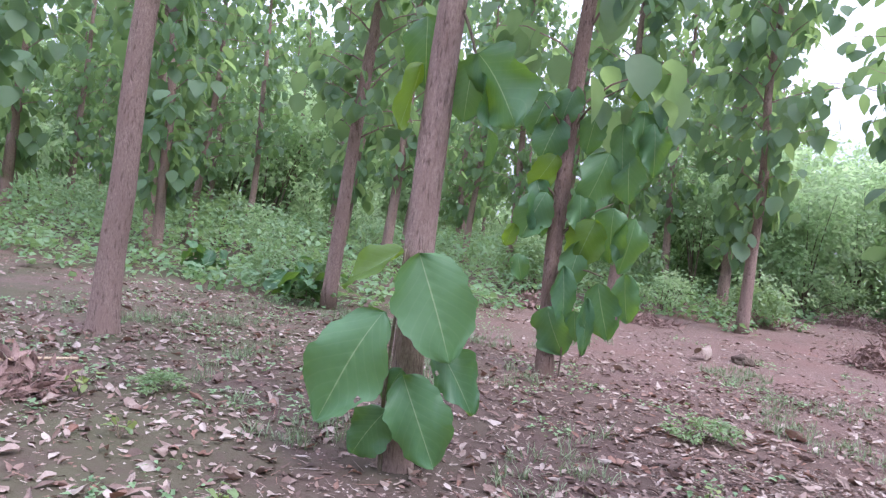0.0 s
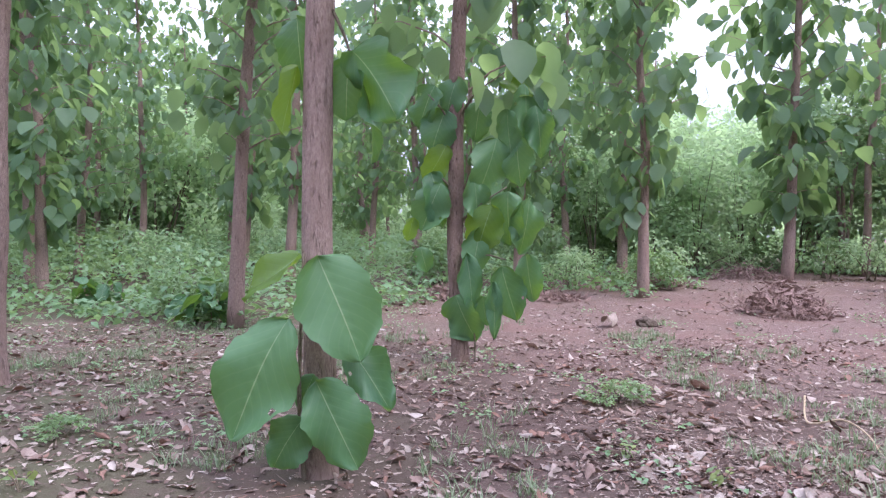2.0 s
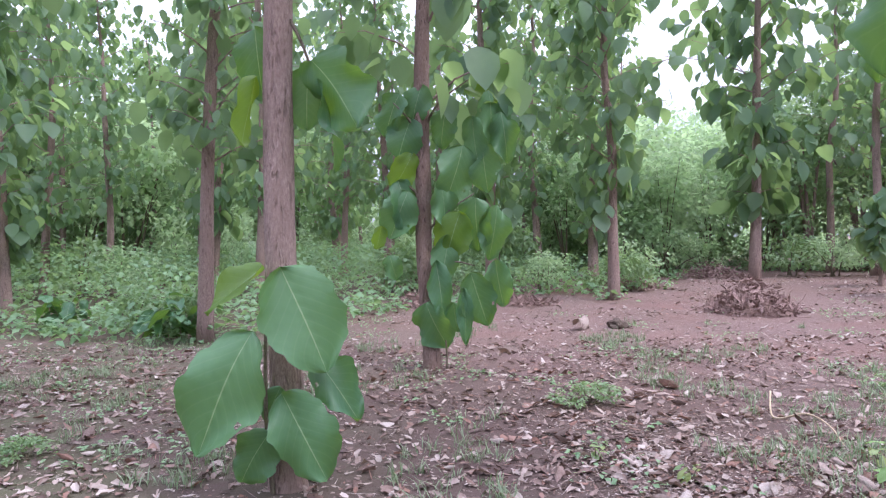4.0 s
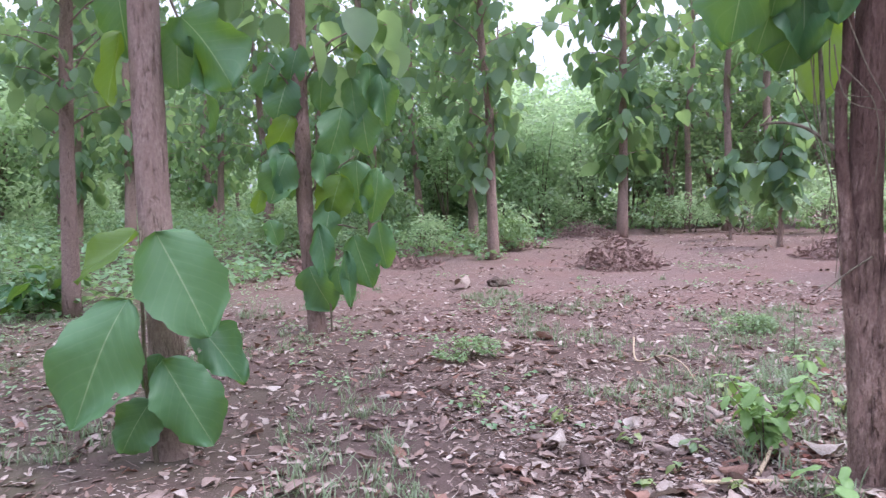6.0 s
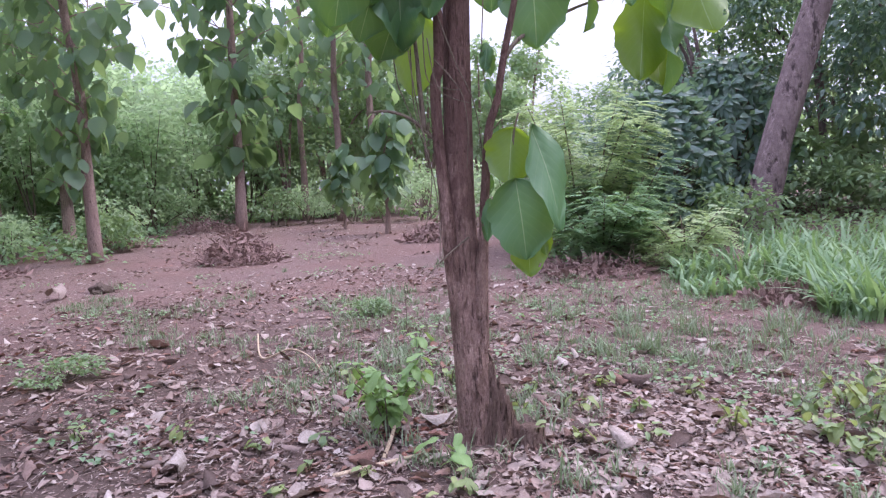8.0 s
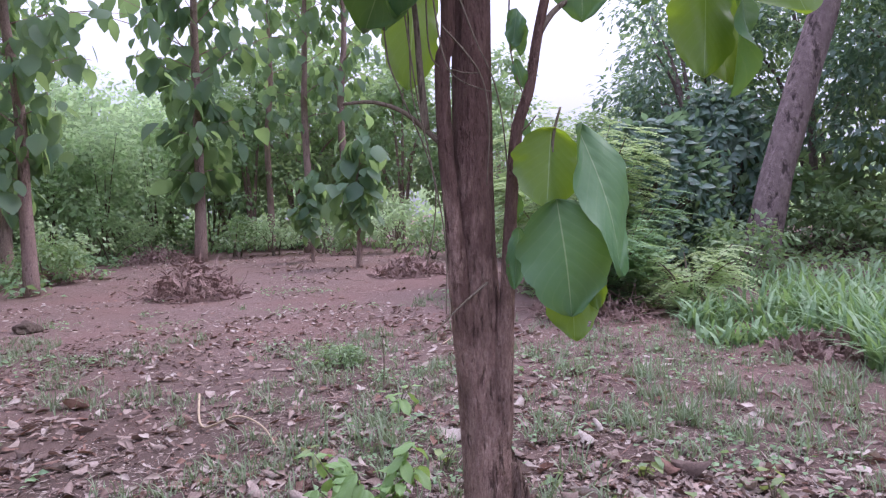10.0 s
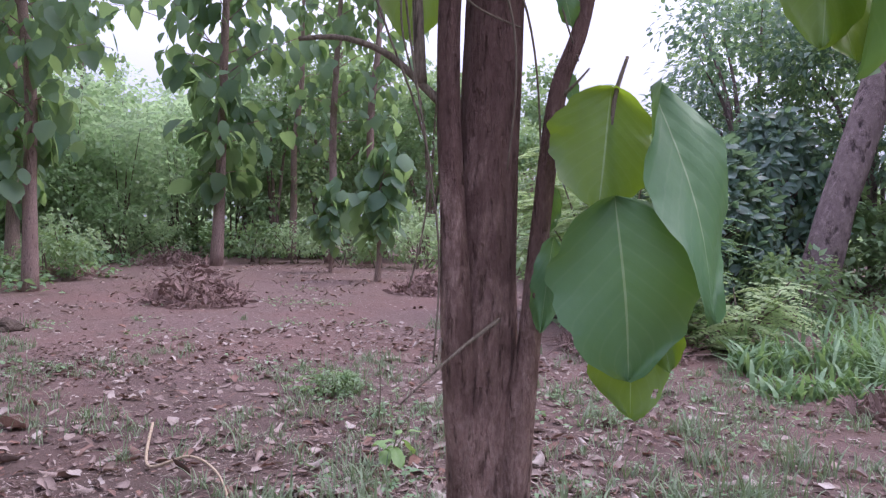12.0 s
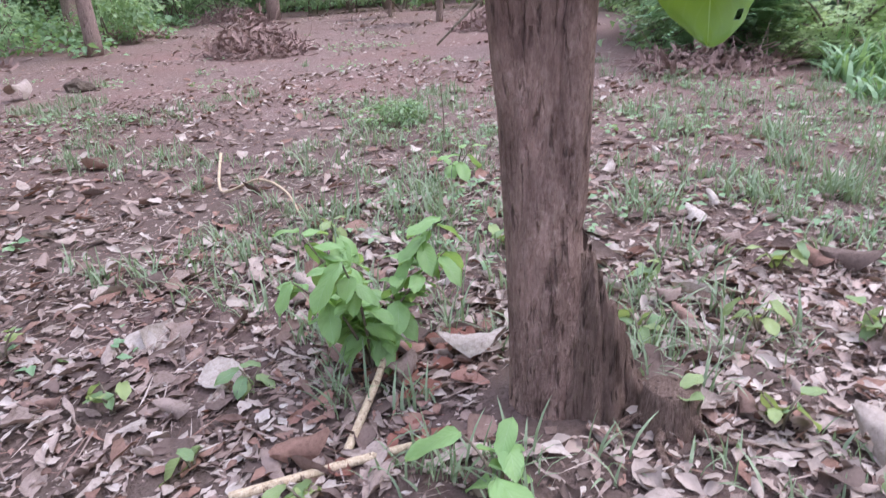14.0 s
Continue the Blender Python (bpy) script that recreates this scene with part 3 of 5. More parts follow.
def sprouting_teak():
    t = thing("teak_tree", "teak trunk with large green sprout leaves round its foot", "tree", "teak trees of the plantation", at=(-0.35, 3.98, ground_z(-0.35, 3.98)))
    stem("trunk", shifted([(-0.35, 3.98, -0.06), (-0.352, 3.985, 0.12), (-0.36, 4.02, 0.72), (-0.39, 4.05, 1.39), (-0.40, 4.08, 2.06), (-0.40, 4.11, 2.73), (-0.36, 4.2, 5.0), (-0.3, 4.25, 10.4)], t), [0.135, 0.108, 0.095, 0.092, 0.09, 0.086, 0.075, 0.02], BARK, t, 40, 150, 0.035, "straight trunk with flaking pinkish-brown bark")
    stem("sprout", shifted([(-0.41, 3.87, -0.03), (-0.44, 3.85, 0.4), (-0.445, 3.87, 0.8), (-0.44, 3.9, 1.31)], t), [0.016, 0.013, 0.011, 0.007], TWIG, t, 7, 14)
    stem("branch", shifted([(-0.38, 4.09, 2.85), (-0.27, 4.08, 2.66), (-0.18, 4.06, 2.42)], t), [0.012, 0.01, 0.006], TWIG, t, 6)
    for base, tip, facing, v, w in (
        ((-0.33, 3.76, 1.30), (-0.06, 3.68, 0.73), (0.3, -1, 0.25), 0, 0.88),
        ((-0.47, 3.72, 0.95), (-0.84, 3.62, 0.30), (-0.3, -1, 0.35), 1, 0.8),
        ((-0.33, 3.74, 0.61), (-0.07, 3.66, 0.13), (0.15, -1, 0.25), 2, 0.78),
        ((-0.20, 3.92, 0.78), (0.13, 3.86, 0.46), (0.4, -0.8, 0.6), 3, 0.75),
        ((-0.45, 3.88, 1.30), (-0.82, 3.86, 1.08), (-0.3, -0.7, 1), 11, 0.8),
        ((-0.41, 3.82, 0.38), (-0.60, 3.77, 0.10), (-0.2, -1, 0.2), 2, 1.0),
        ((-0.36, 3.86, 0.62), (-0.45, 3.83, 0.42), (-0.1, -1, 0.2), 2, 0.9),
        ((-0.20, 4.02, 2.50), (0.20, 3.95, 2.12), (0.3, 0.9, 0.5), 4, 0.9),
        ((-0.18, 4.08, 2.40), (0.08, 4.06, 1.92), (1.0, -0.25, 0.2), 3, 0.7),
        ((-0.24, 4.2, 2.50), (-0.25, 4.17, 2.12), (0, -1, 0.3), 0, 1.0),
        ((-0.56, 4.2, 2.75), (-0.52, 4.2, 2.30), (0.1, -1, 0.2), 2, 0.8),
        ((-0.52, 4.05, 2.42), (-0.66, 4.05, 2.02), (-0.9, 0.4, 0.5), 11, 0.55),
    ):
        hang_leaf(t, base, tip, facing, v, w)
    upper_crown(t, 31, 3.1)


def bare_teak():
    t = thing("teak_tree", "thick bare teak trunk with pinkish flaking bark", "tree", "teak trees of the plantation", at=(-3.79, 6.18, ground_z(-3.79, 6.18)))
    stem("trunk", [(0.0, 0, -0.06), (0.0, 0, 0.15), (-0.01, 0.02, 0.7), (0.02, 0.03, 1.6), (0.0, 0.05, 2.6), (0.05, 0.1, 5.0), (0.1, 0.1, 10.4)], [0.185, 0.15, 0.128, 0.122, 0.118, 0.1, 0.02], BARK, t, 36, 120, 0.045, seed=4.0)
    upper_crown(t, 32, 3.6, spread=2.4)


def leafy_teak():
    t = thing("teak_tree", "teak tree hung with large leaves almost to its foot", "tree", "teak trees of the plantation", at=(0.52, 7.70, ground_z(0.52, 7.70)))
    stem("trunk", shifted([(0.52, 7.70, -0.06), (0.51, 7.70, 0.2), (0.44, 7.70, 1.3), (0.44, 7.70, 2.0), (0.42, 7.7, 2.7), (0.45, 7.7, 3.9), (0.5, 7.7, 6.0), (0.5, 7.7, 10.4)], t), [0.125, 0.1, 0.09, 0.088, 0.092, 0.08, 0.06, 0.02], BARK_BROWN, t, 28, 110, 0.05, seed=8.0)
    for pts in ([(0.45, 7.68, 2.65), (0.62, 7.6, 2.95), (0.95, 7.6, 3.2)], [(0.44, 7.7, 1.5), (0.7, 7.62, 1.75), (1.0, 7.62, 1.95)], [(0.44, 7.68, 2.5), (0.3, 7.6, 2.75), (0.12, 7.6, 2.95)], [(0.46, 7.68, 1.0), (0.7, 7.6, 1.2), (1.0, 7.6, 1.15)], [(0.43, 7.7, 1.9), (0.25, 7.62, 2.05), (0.1, 7.6, 2.0)]):
        stem("branch", shifted(pts, t), [0.018, 0.012, 0.006], TWIG, t, 6, 8)
    stem("sprout", shifted([(0.68, 7.62, -0.03), (0.67, 7.6, 0.35), (0.62, 7.6, 0.9)], t), [0.012, 0.01, 0.006], TWIG, t, 6, 8)
    low = ((0.31, 7.60, 2.79, 0.16, 7.58, 2.34, 1.1), (0.87, 7.58, 2.48, 0.70, 7.55, 1.74, 0.75), (0.84, 7.56, 1.75, 0.66, 7.52, 1.22, 0.95),
           (1.02, 7.58, 1.90, 0.98, 7.54, 1.30, 0.8), (1.24, 7.60, 1.82, 1.22, 7.56, 1.20, 0.7), (0.57, 7.54, 1.22, 0.66, 7.5, 0.55, 0.5),
           (0.95, 7.55, 1.08, 1.12, 7.5, 0.48, 0.75), (1.22, 7.56, 1.22, 1.29, 7.54, 0.68, 0.65), (1.16, 7.62, 3.08, 1.28, 7.58, 2.42, 0.75),
           (0.90, 7.62, 3.10, 1.28, 7.6, 2.98, 0.7), (0.98, 7.6, 2.80, 1.03, 7.56, 2.28, 0.65), (0.28, 7.56, 1.98, 0.05, 7.52, 1.46, 0.9),
           (0.16, 7.6, 2.10, 0.36, 7.56, 1.50, 0.8))
    more = ((0.06, 7.56, 1.28, 0.14, 7.52, 1.0, 0.9), (0.46, 7.5, 0.76, 0.63, 7.46, 0.22, 0.9), (0.86, 7.54, 0.92, 0.9, 7.5, 0.28, 0.35),
            (-0.02, 7.56, 1.6, -0.07, 7.54, 1.34, 0.8), (0.44, 7.62, 3.15, 0.29, 7.58, 2.72, 0.9), (0.2, 7.62, 3.05, -0.05, 7.6, 2.62, 0.9),
            (0.62, 7.56, 2.05, 0.75, 7.52, 1.55, 0.7), (0.72, 7.6, 1.5, 0.62, 7.56, 0.95, 0.7), (1.1, 7.6, 2.5, 1.12, 7.56, 1.95, 0.8),
            (0.7, 7.6, 2.9, 0.62, 7.58, 2.45, 0.8), (0.33, 7.6, 2.4, 0.12, 7.58, 1.98, 0.8), (1.3, 7.64, 2.85, 1.42, 7.6, 2.3, 0.7), (0.75, 7.58, 0.75, 0.8, 7.54, 0.42, 0.8))
    for i, (a, b, c, d, e, f, w) in enumerate(low + more):
        hang_leaf(t, (a, b, c), (d, e, f), (0.5 * math.sin(i * 1.7), -1, 0.35 + 0.2 * math.cos(i * 2.1)), 10 + i % 3 if i % 7 == 2 else i % 5, w)
    upper_crown(t, 33, 2.9, spread=2.0)


def forked_teak():
    """The tree that the camera walks up to: three stems, leafy shoot, rotten foot."""
    t = thing("teak_tree", "dark forked teak tree with leafy shoot and rotten foot", "tree", "teak trees of the plantation", at=(3.13, 2.70, ground_z(3.13, 2.70)))
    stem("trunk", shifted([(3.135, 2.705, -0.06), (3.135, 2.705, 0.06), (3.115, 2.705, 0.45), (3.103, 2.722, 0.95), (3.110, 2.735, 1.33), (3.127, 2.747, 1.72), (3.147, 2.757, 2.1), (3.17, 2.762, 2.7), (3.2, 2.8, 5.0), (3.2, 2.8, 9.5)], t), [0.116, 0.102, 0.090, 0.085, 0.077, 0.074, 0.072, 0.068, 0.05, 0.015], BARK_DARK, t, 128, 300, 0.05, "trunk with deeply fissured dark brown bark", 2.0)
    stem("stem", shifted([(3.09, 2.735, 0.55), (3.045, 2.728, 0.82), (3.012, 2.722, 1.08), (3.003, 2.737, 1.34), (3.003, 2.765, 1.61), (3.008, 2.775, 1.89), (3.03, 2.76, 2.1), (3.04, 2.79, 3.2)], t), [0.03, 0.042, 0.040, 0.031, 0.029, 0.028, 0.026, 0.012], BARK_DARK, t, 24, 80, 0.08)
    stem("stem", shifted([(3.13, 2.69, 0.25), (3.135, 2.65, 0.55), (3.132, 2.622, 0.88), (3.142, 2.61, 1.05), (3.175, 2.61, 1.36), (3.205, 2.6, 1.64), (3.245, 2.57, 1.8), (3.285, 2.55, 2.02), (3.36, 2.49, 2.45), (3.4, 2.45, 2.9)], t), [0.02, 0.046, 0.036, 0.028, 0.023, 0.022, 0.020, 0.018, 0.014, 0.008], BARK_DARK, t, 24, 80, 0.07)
    for pts, r0 in (([(3.0, 2.77, 1.6), (2.96, 2.82, 1.66), (2.9, 2.88, 1.73), (2.82, 2.95, 1.765), (2.74, 3.02, 1.76)], 0.012), ([(2.96, 2.82, 1.66), (2.95, 2.83, 1.87), (2.95, 2.85, 2.1), (2.9, 2.86, 2.5)], 0.016), ([(3.285, 2.55, 2.0), (3.36, 2.52, 2.1), (3.6, 2.52, 2.22), (3.95, 2.48, 2.36), (4.3, 2.42, 2.42)], 0.013), ([(3.02, 2.76, 2.3), (2.85, 2.76, 2.5), (2.6, 2.74, 2.66)], 0.012)):
        stem("branch", shifted(pts, t), np.linspace(r0, r0 * 0.45, len(pts)), TWIG, t, 7, 16)
    stem("shoot", shifted([(3.165, 2.605, 1.18), (3.195, 2.53, 1.25), (3.225, 2.48, 1.38), (3.25, 2.47, 1.61), (3.27, 2.45, 1.72)], t), [0.011, 0.009, 0.008, 0.006, 0.004], TWIG, t, 7, 18)
    for pts in ([(3.06, 2.63, 1.105), (2.95, 2.66, 1.03), (2.83, 2.70, 0.925)], [(3.2, 2.6, 1.63), (3.215, 2.56, 1.66), (3.235, 2.53, 1.70)], [(2.98, 2.74, 1.05), (2.9, 2.66, 1.0)]):
        stem("twig", shifted(pts, t), np.linspace(0.006, 0.002, len(pts)), TWIG, t, 5, 8)
    for pts in ([(2.98, 2.72, 2.25), (3.03, 2.64, 1.98), (3.12, 2.62, 1.8), (3.17, 2.62, 1.55), (3.17, 2.6, 1.1)], [(2.92, 2.72, 2.1), (2.95, 2.68, 1.85), (3.1, 2.62, 1.78)], [(2.86, 2.84, 2.3), (2.9, 2.8, 1.8), (2.96, 2.74, 1.3), (2.94, 2.72, 1.0)], [(3.2, 2.6, 2.3), (3.18, 2.6, 1.95), (3.23, 2.56, 1.72)], [(2.85, 2.92, 2.5), (2.854, 2.906, 1.98), (2.88, 2.87, 1.81), (2.93, 2.80, 1.6), (2.953, 2.77, 1.45), (2.94, 2.773, 1.3), (2.917, 2.79, 1.17)], [(2.905, 2.84, 2.4), (2.90, 2.827, 1.93), (2.90, 2.817, 1.765), (2.93, 2.776, 1.6)], [(2.967, 2.80, 2.3), (2.965, 2.79, 1.93), (3.03, 2.717, 1.862), (3.083, 2.664, 1.853)], [(2.928, 2.69, 2.0), (2.983, 2.626, 1.9), (3.033, 2.6, 1.81), (3.06, 2.6, 1.65), (3.06, 2.62, 1.45)]):
        stem("vine", shifted(pts, t), np.linspace(0.0035, 0.0022, len(pts)), TWIG, t, 5, 20)
    for base, tip, facing, v, w, lab in (
        ((3.245, 2.47, 1.65), (3.20, 2.48, 1.36), (0.6, 0.75, 0.2), 10, 1.05, "leaf with its yellow-green underside turned out"),
        ((3.20, 2.42, 1.395), (3.205, 2.36, 0.985), (-0.6, -0.7, 0.25), 0, 0.95, ""),
        ((3.31, 2.40, 1.66), (3.30, 2.19, 1.14), (-0.2, -1.0, 0.3), 0, 0.46, ""),
        ((3.31, 2.44, 1.27), (3.30, 2.45, 0.89), (0.6, 0.75, 0.2), 11, 0.7, "yellow-green leaf hanging behind another"),
        ((3.34, 2.42, 1.22), (3.385, 2.38, 1.0), (0.7, 0.5, 0.3), 12, 0.6, ""),
        ((3.15, 2.55, 1.3), (3.14, 2.58, 1.08), (0.6, 0.6, 0.2), 1, 0.4, ""),
        ((3.44, 2.50, 2.60), (3.44, 2.45, 2.06), (-0.6, -0.75, 0.3), 0, 0.85, ""),
        ((3.31, 2.62, 2.68), (3.27, 2.62, 2.26), (-0.7, -0.6, 0.2), 1, 0.8, ""),
        ((3.78, 2.42, 2.62), (3.86, 2.32, 2.20), (0.3, -1, 0.4), 3, 0.5, ""),
        ((4.46, 2.47, 2.47), (4.36, 2.48, 1.93), (0.6, 0.6, 0.3), 10, 0.7, ""),
        ((4.42, 2.36, 2.45), (4.55, 2.22, 1.90), (0.4, -1, 0.4), 3, 0.6, ""),
        ((4.58, 2.48, 2.44), (4.54, 2.46, 1.89), (0.6, 0.6, 0.2), 12, 0.6, ""),
        ((4.44, 2.26, 2.77), (4.52, 2.12, 2.14), (0.4, 0.9, 0.3), 11, 0.75, ""),
        ((2.54, 2.71, 2.62), (2.36, 2.80, 2.14), (-0.6, -0.6, 0.4), 4, 0.85, ""),
    ):
        hang_leaf(t, base, tip, facing, v, w, lab)
    for base, tip, facing, v, w in (((2.86, 2.755, 2.36), (2.691, 2.875, 2.02), (-0.6, -0.7, 0.4), 4, 0.9), ((2.882, 3.021, 2.42), (2.871, 2.9, 2.05), (-0.5, -0.8, 0.3), 1, 0.85), ((2.764, 3.29, 2.5), (2.742, 3.324, 2.2), (-0.4, -0.9, 0.3), 3, 0.9), ((2.73, 2.78, 2.5), (2.6, 2.85, 2.08), (-0.5, -0.8, 0.3), 0, 0.7), ((2.77, 2.76, 2.6), (2.79, 2.69, 2.05), (-0.4, -0.9, 0.3), 3, 0.7), ((3.30, 3.22, 2.4), (3.24, 3.25, 1.88), (0.5, 0.8, 0.2), 10, 0.6), ((2.67, 2.7, 2.52), (2.58, 2.74, 2.24), (-0.6, -0.7, 0.3), 4, 0.9), ((2.9, 2.72, 2.6), (2.93, 2.66, 2.2), (-0.3, -0.9, 0.3), 1, 0.7), ((3.65, 2.5, 2.75), (3.62, 2.4, 2.35), (-0.5, -0.8, 0.3), 2, 0.8), ((4.0, 2.4, 2.7), (4.1, 2.3, 2.33), (-0.3, -0.9, 0.4), 0, 0.8)):
        hang_leaf(t, base, tip, facing, v, w)
    for base, tip, v in (((3.2, 2.6, 1.42), (3.17, 2.6, 1.3), 1), ((3.19, 2.59, 1.9), (3.21, 2.56, 1.8), 2), ((3.2, 2.58, 2.08), (3.16, 2.57, 1.94), 3), ((3.2, 2.58, 2.05), (3.2, 2.56, 1.92), 4), ((3.215, 2.59, 1.7), (3.24, 2.57, 1.62), 0)):
        hang_leaf(t, base, tip, (-0.6, -0.6, 0.3), v, 0.6)
    # rotten remains of an older stem against the foot
    r = random.Random(3)
    verts, n, rows = [], 46, 14
    jag = [0.92 + 0.16 * noise.noise((i * 0.5, 2.0, 0.0)) + 0.14 * r.random() ** 2 for i in range(n)]
    for side_r in (1.0, 0.74):
        for i in range(n):
            th = -3.01 + 4.8 * i / (n - 1)
            top = (0.10 + 0.40 * (0.5 - 0.5 * math.cos(th + 0.61)) ** 0.8) * jag[i]
            for j in range(rows):
                h = j / (rows - 1)
                w = 0.088 * side_r * (1.55 - 0.7 * h) * (1 + 0.30 * noise.noise((th * 6, h * 1.5, 4.0)) + 0.16 * noise.noise((th * 17, h * 3, 9.0)))
                verts.append((0.105 + w * math.cos(th) * 1.05, -0.072 + w * math.sin(th), -0.04 + (top + 0.04) * h))
    faces = []
    for s in (0, 1):
        for i in range(n - 1):
            for j in range(rows - 1):
                a = (s * n + i) * rows + j
                q = (a, a + rows, a + rows + 1, a + 1)
                faces.append(q if s == 0 else q[::-1])
    for i in range(n - 1):
        a, b = i * rows + rows - 1, (n + i) * rows + rows - 1
        faces.append((a, a + rows, b + rows, b))
    part("rotten_foot", mesh_from("rotten_foot", verts, faces, ROT), t, "jagged rotten wood against the foot")
    upper_crown(t, 34, 3.3, 20, 1.8)


def cut_stump():
    t = thing("stump", "small sawn grey-brown stump beside the forked tree", "tree stump", at=(3.27, 2.43, ground_z(3.27, 2.43)))
    stem("body", [(0, 0, -0.05), (0, 0, 0.05), (0.005, 0.0, 0.10)], [0.085, 0.07, 0.062], ROT, t, 28, 14, 0.09, seed=6)
    for a in (0.4, 2.6, 3.6, 4.9):
        stem("root", [(0.05 * math.cos(a), 0.05 * math.sin(a), 0.03), (0.12 * math.cos(a), 0.12 * math.sin(a), 0.012), (0.22 * math.cos(a + 0.3), 0.22 * math.sin(a + 0.3), -0.01)], [0.018, 0.012, 0.005], ROT, t, 7, 9, 0.1)


sprouting_teak()
bare_teak()
leafy_teak()
forked_teak()
cut_stump()


# ---- shrubs and trees round the clearing ----
def lumps(seed, size, count):
    r = np.random.default_rng(seed)
    th, ph = r.uniform(0, 6.28, count), r.uniform(-0.55, 1.4, count)
    k = r.uniform(0.45, 1.0, count)
    return np.stack([k * size[0] * np.cos(th) * np.cos(ph), k * size[1] * np.sin(th) * np.cos(ph), size[2] * (0.5 + 0.5 * k * np.sin(ph))], 1)


def bush_meshes(seed, size, leaf, count, mat, lump=26, thick=0.33, stems=5, slim=False, wood=None, trunk=0.0):
    """Woody stems and a ragged crown of separate leaves, size: radii and height in metres."""
    r = np.random.default_rng(seed)
    cen = lumps(seed, size, lump)
    pick = r.integers(0, lump, count)
    off = unit(r.normal(0, 1, (count, 3))) * (r.uniform(0.15, 1.0, (count, 1)) ** 0.5) * thick * min(size[0], size[2] * 0.6)
    off[:, 2] *= 0.75
    base = cen[pick] + off
    base[:, 2] = np.maximum(base[:, 2], 0.05)
    way = unit(off + unit(cen[pick] - np.array((0, 0, size[2] * 0.4))) * 0.15 + r.normal(0, 0.12, (count, 3)))
    way[:, 2] -= r.uniform(0.0, 0.8, count)
    up = r.normal(0, 0.35, (count, 3)) + np.array((0, 0, 0.8)) + 0.9 * off / np.maximum(np.linalg.norm(off, axis=1, keepdims=True), 0.01)
    L = leaf * r.uniform(0.6, 1.35, count)
    c = leaf_cloud(base, way, up, L, L * ((0.55 if leaf < 0.19 else 0.85) if slim else 0.62), "slim" if slim else "plain")
    w = []
    for i in range(stems):
        e = cen[i % lump]
        b = np.array((r.normal(0, 0.12), r.normal(0, 0.12), -0.08)) * (1 if trunk == 0 else 0.3)
        w.append(tube([b, (b + e) * 0.5 + np.array((0, 0, 0.15 * size[2])) * (0.5 if trunk == 0 else 1), e], [max(trunk, 0.022 + 0.008 * size[2]) * (1 if i == 0 or trunk == 0 else 0.5), 0.018 + trunk * 0.45, 0.008], 7, 9, 0.05))
    wv = joined(w)
    return mesh_from("stem", wv[0], wv[1], wood or TWIG, wv[2]), mesh_from("crown", c[0], c[1], mat, c[2], smooth=False)


def bush(meshes, name, label, category, x, y, turn=0.0, scale=(1, 1, 1), group=""):
    t = thing(name, label, category, group)
    part("stem", meshes[0], t)
    part("crown", meshes[1], t)
    t.matrix_basis = Matrix.Translation((x, y, ground_z(x, y))) @ pose(0, 0, 0, 0, 0, turn) @ Matrix.Diagonal((*scale, 1))
    return t


PALE = [bush_meshes(51 + i, (2.4, 2.4, 6.3), 0.19, 3600, PALE_LEAF, 44, 0.42, 4, slim=True) for i in range(2)]
PALE_SCRUB = [bush_meshes(66 + i, (1.1, 1.1, 1.5), 0.15, 650, PALE_LEAF, 26, 0.42, 5, slim=True) for i in range(2)]
SCRUB = [bush_meshes(61 + i, (1.1, 1.1, 1.3), 0.17, 800, SMALL_LEAF, 22, 0.4, 4, slim=True) for i in range(3)]
WOOD_TREE = [bush_meshes(71 + i, (2.0, 2.0, 7.5), 0.20, 3300, WOOD_LEAF, 44, 0.34, 7, slim=True, trunk=0.085, wood=BARK) for i in range(2)]
DARK_TREE = [bush_meshes(81 + i, (2.3, 2.3, 7.2), 0.18, 5200, WOOD_LEAF if i else DARK_LEAF, 64, 0.33, 7, slim=True, trunk=0.07, wood=BARK_GREY) for i in range(2)]


def whorl_bush(seed, size, whorls, leaf, mat):
    """Shrub whose leaves stand in drooping whorls on a rounded, layered outline."""
    r = np.random.default_rng(seed)
    B, W, U, L, wood = [], [], [], [], []
    for i in range(whorls):
        h = (i + r.uniform(0, 1)) / whorls
        th = i * 2.4 + r.uniform(-0.4, 0.4)
        girth = size[0] * (0.55 + 0.45 * math.sin(math.pi * min(1.0, 0.25 + 0.75 * h))) * r.uniform(0.72, 1.05) * (1 - 0.65 * max(0.0, h - 0.55))
        c = np.array((girth * math.cos(th), girth * math.sin(th), 0.15 + size[1] * h))
        if i % 5 == 0:
            wood.append(tube([(0, 0, -0.05), c * np.array((0.4, 0.4, 0.7)), c], [0.03, 0.018, 0.006], 6, 8))
        out = np.array((math.cos(th), math.sin(th), 0.35))
        for k in range(8):
            a = k * 0.785 + r.uniform(-0.2, 0.2)
            side, lift = np.array((-math.sin(th), math.cos(th), 0)), np.array((0, 0, 1.0))
            way = out * 0.55 + side * math.cos(a) + lift * (0.75 * math.sin(a) - 0.55)
            B.append(c + r.normal(0, 0.02, 3))
            W.append(way)
            U.append(out + lift * 0.7 + r.normal(0, 0.1, 3))
            L.append(leaf * r.uniform(0.75, 1.2))
    L = np.array(L)
    c = leaf_cloud(np.array(B), np.array(W), np.array(U), L, L * 0.42, "round", 0.22, 0.25)
    wv = joined(wood)
    return mesh_from("stem", wv[0], wv[1], TWIG, wv[2]), mesh_from("crown", c[0], c[1], mat, c[2])


DARK_BUSH = whorl_bush(91, (1.3, 2.45), 360, 0.27, DARK_LEAF)

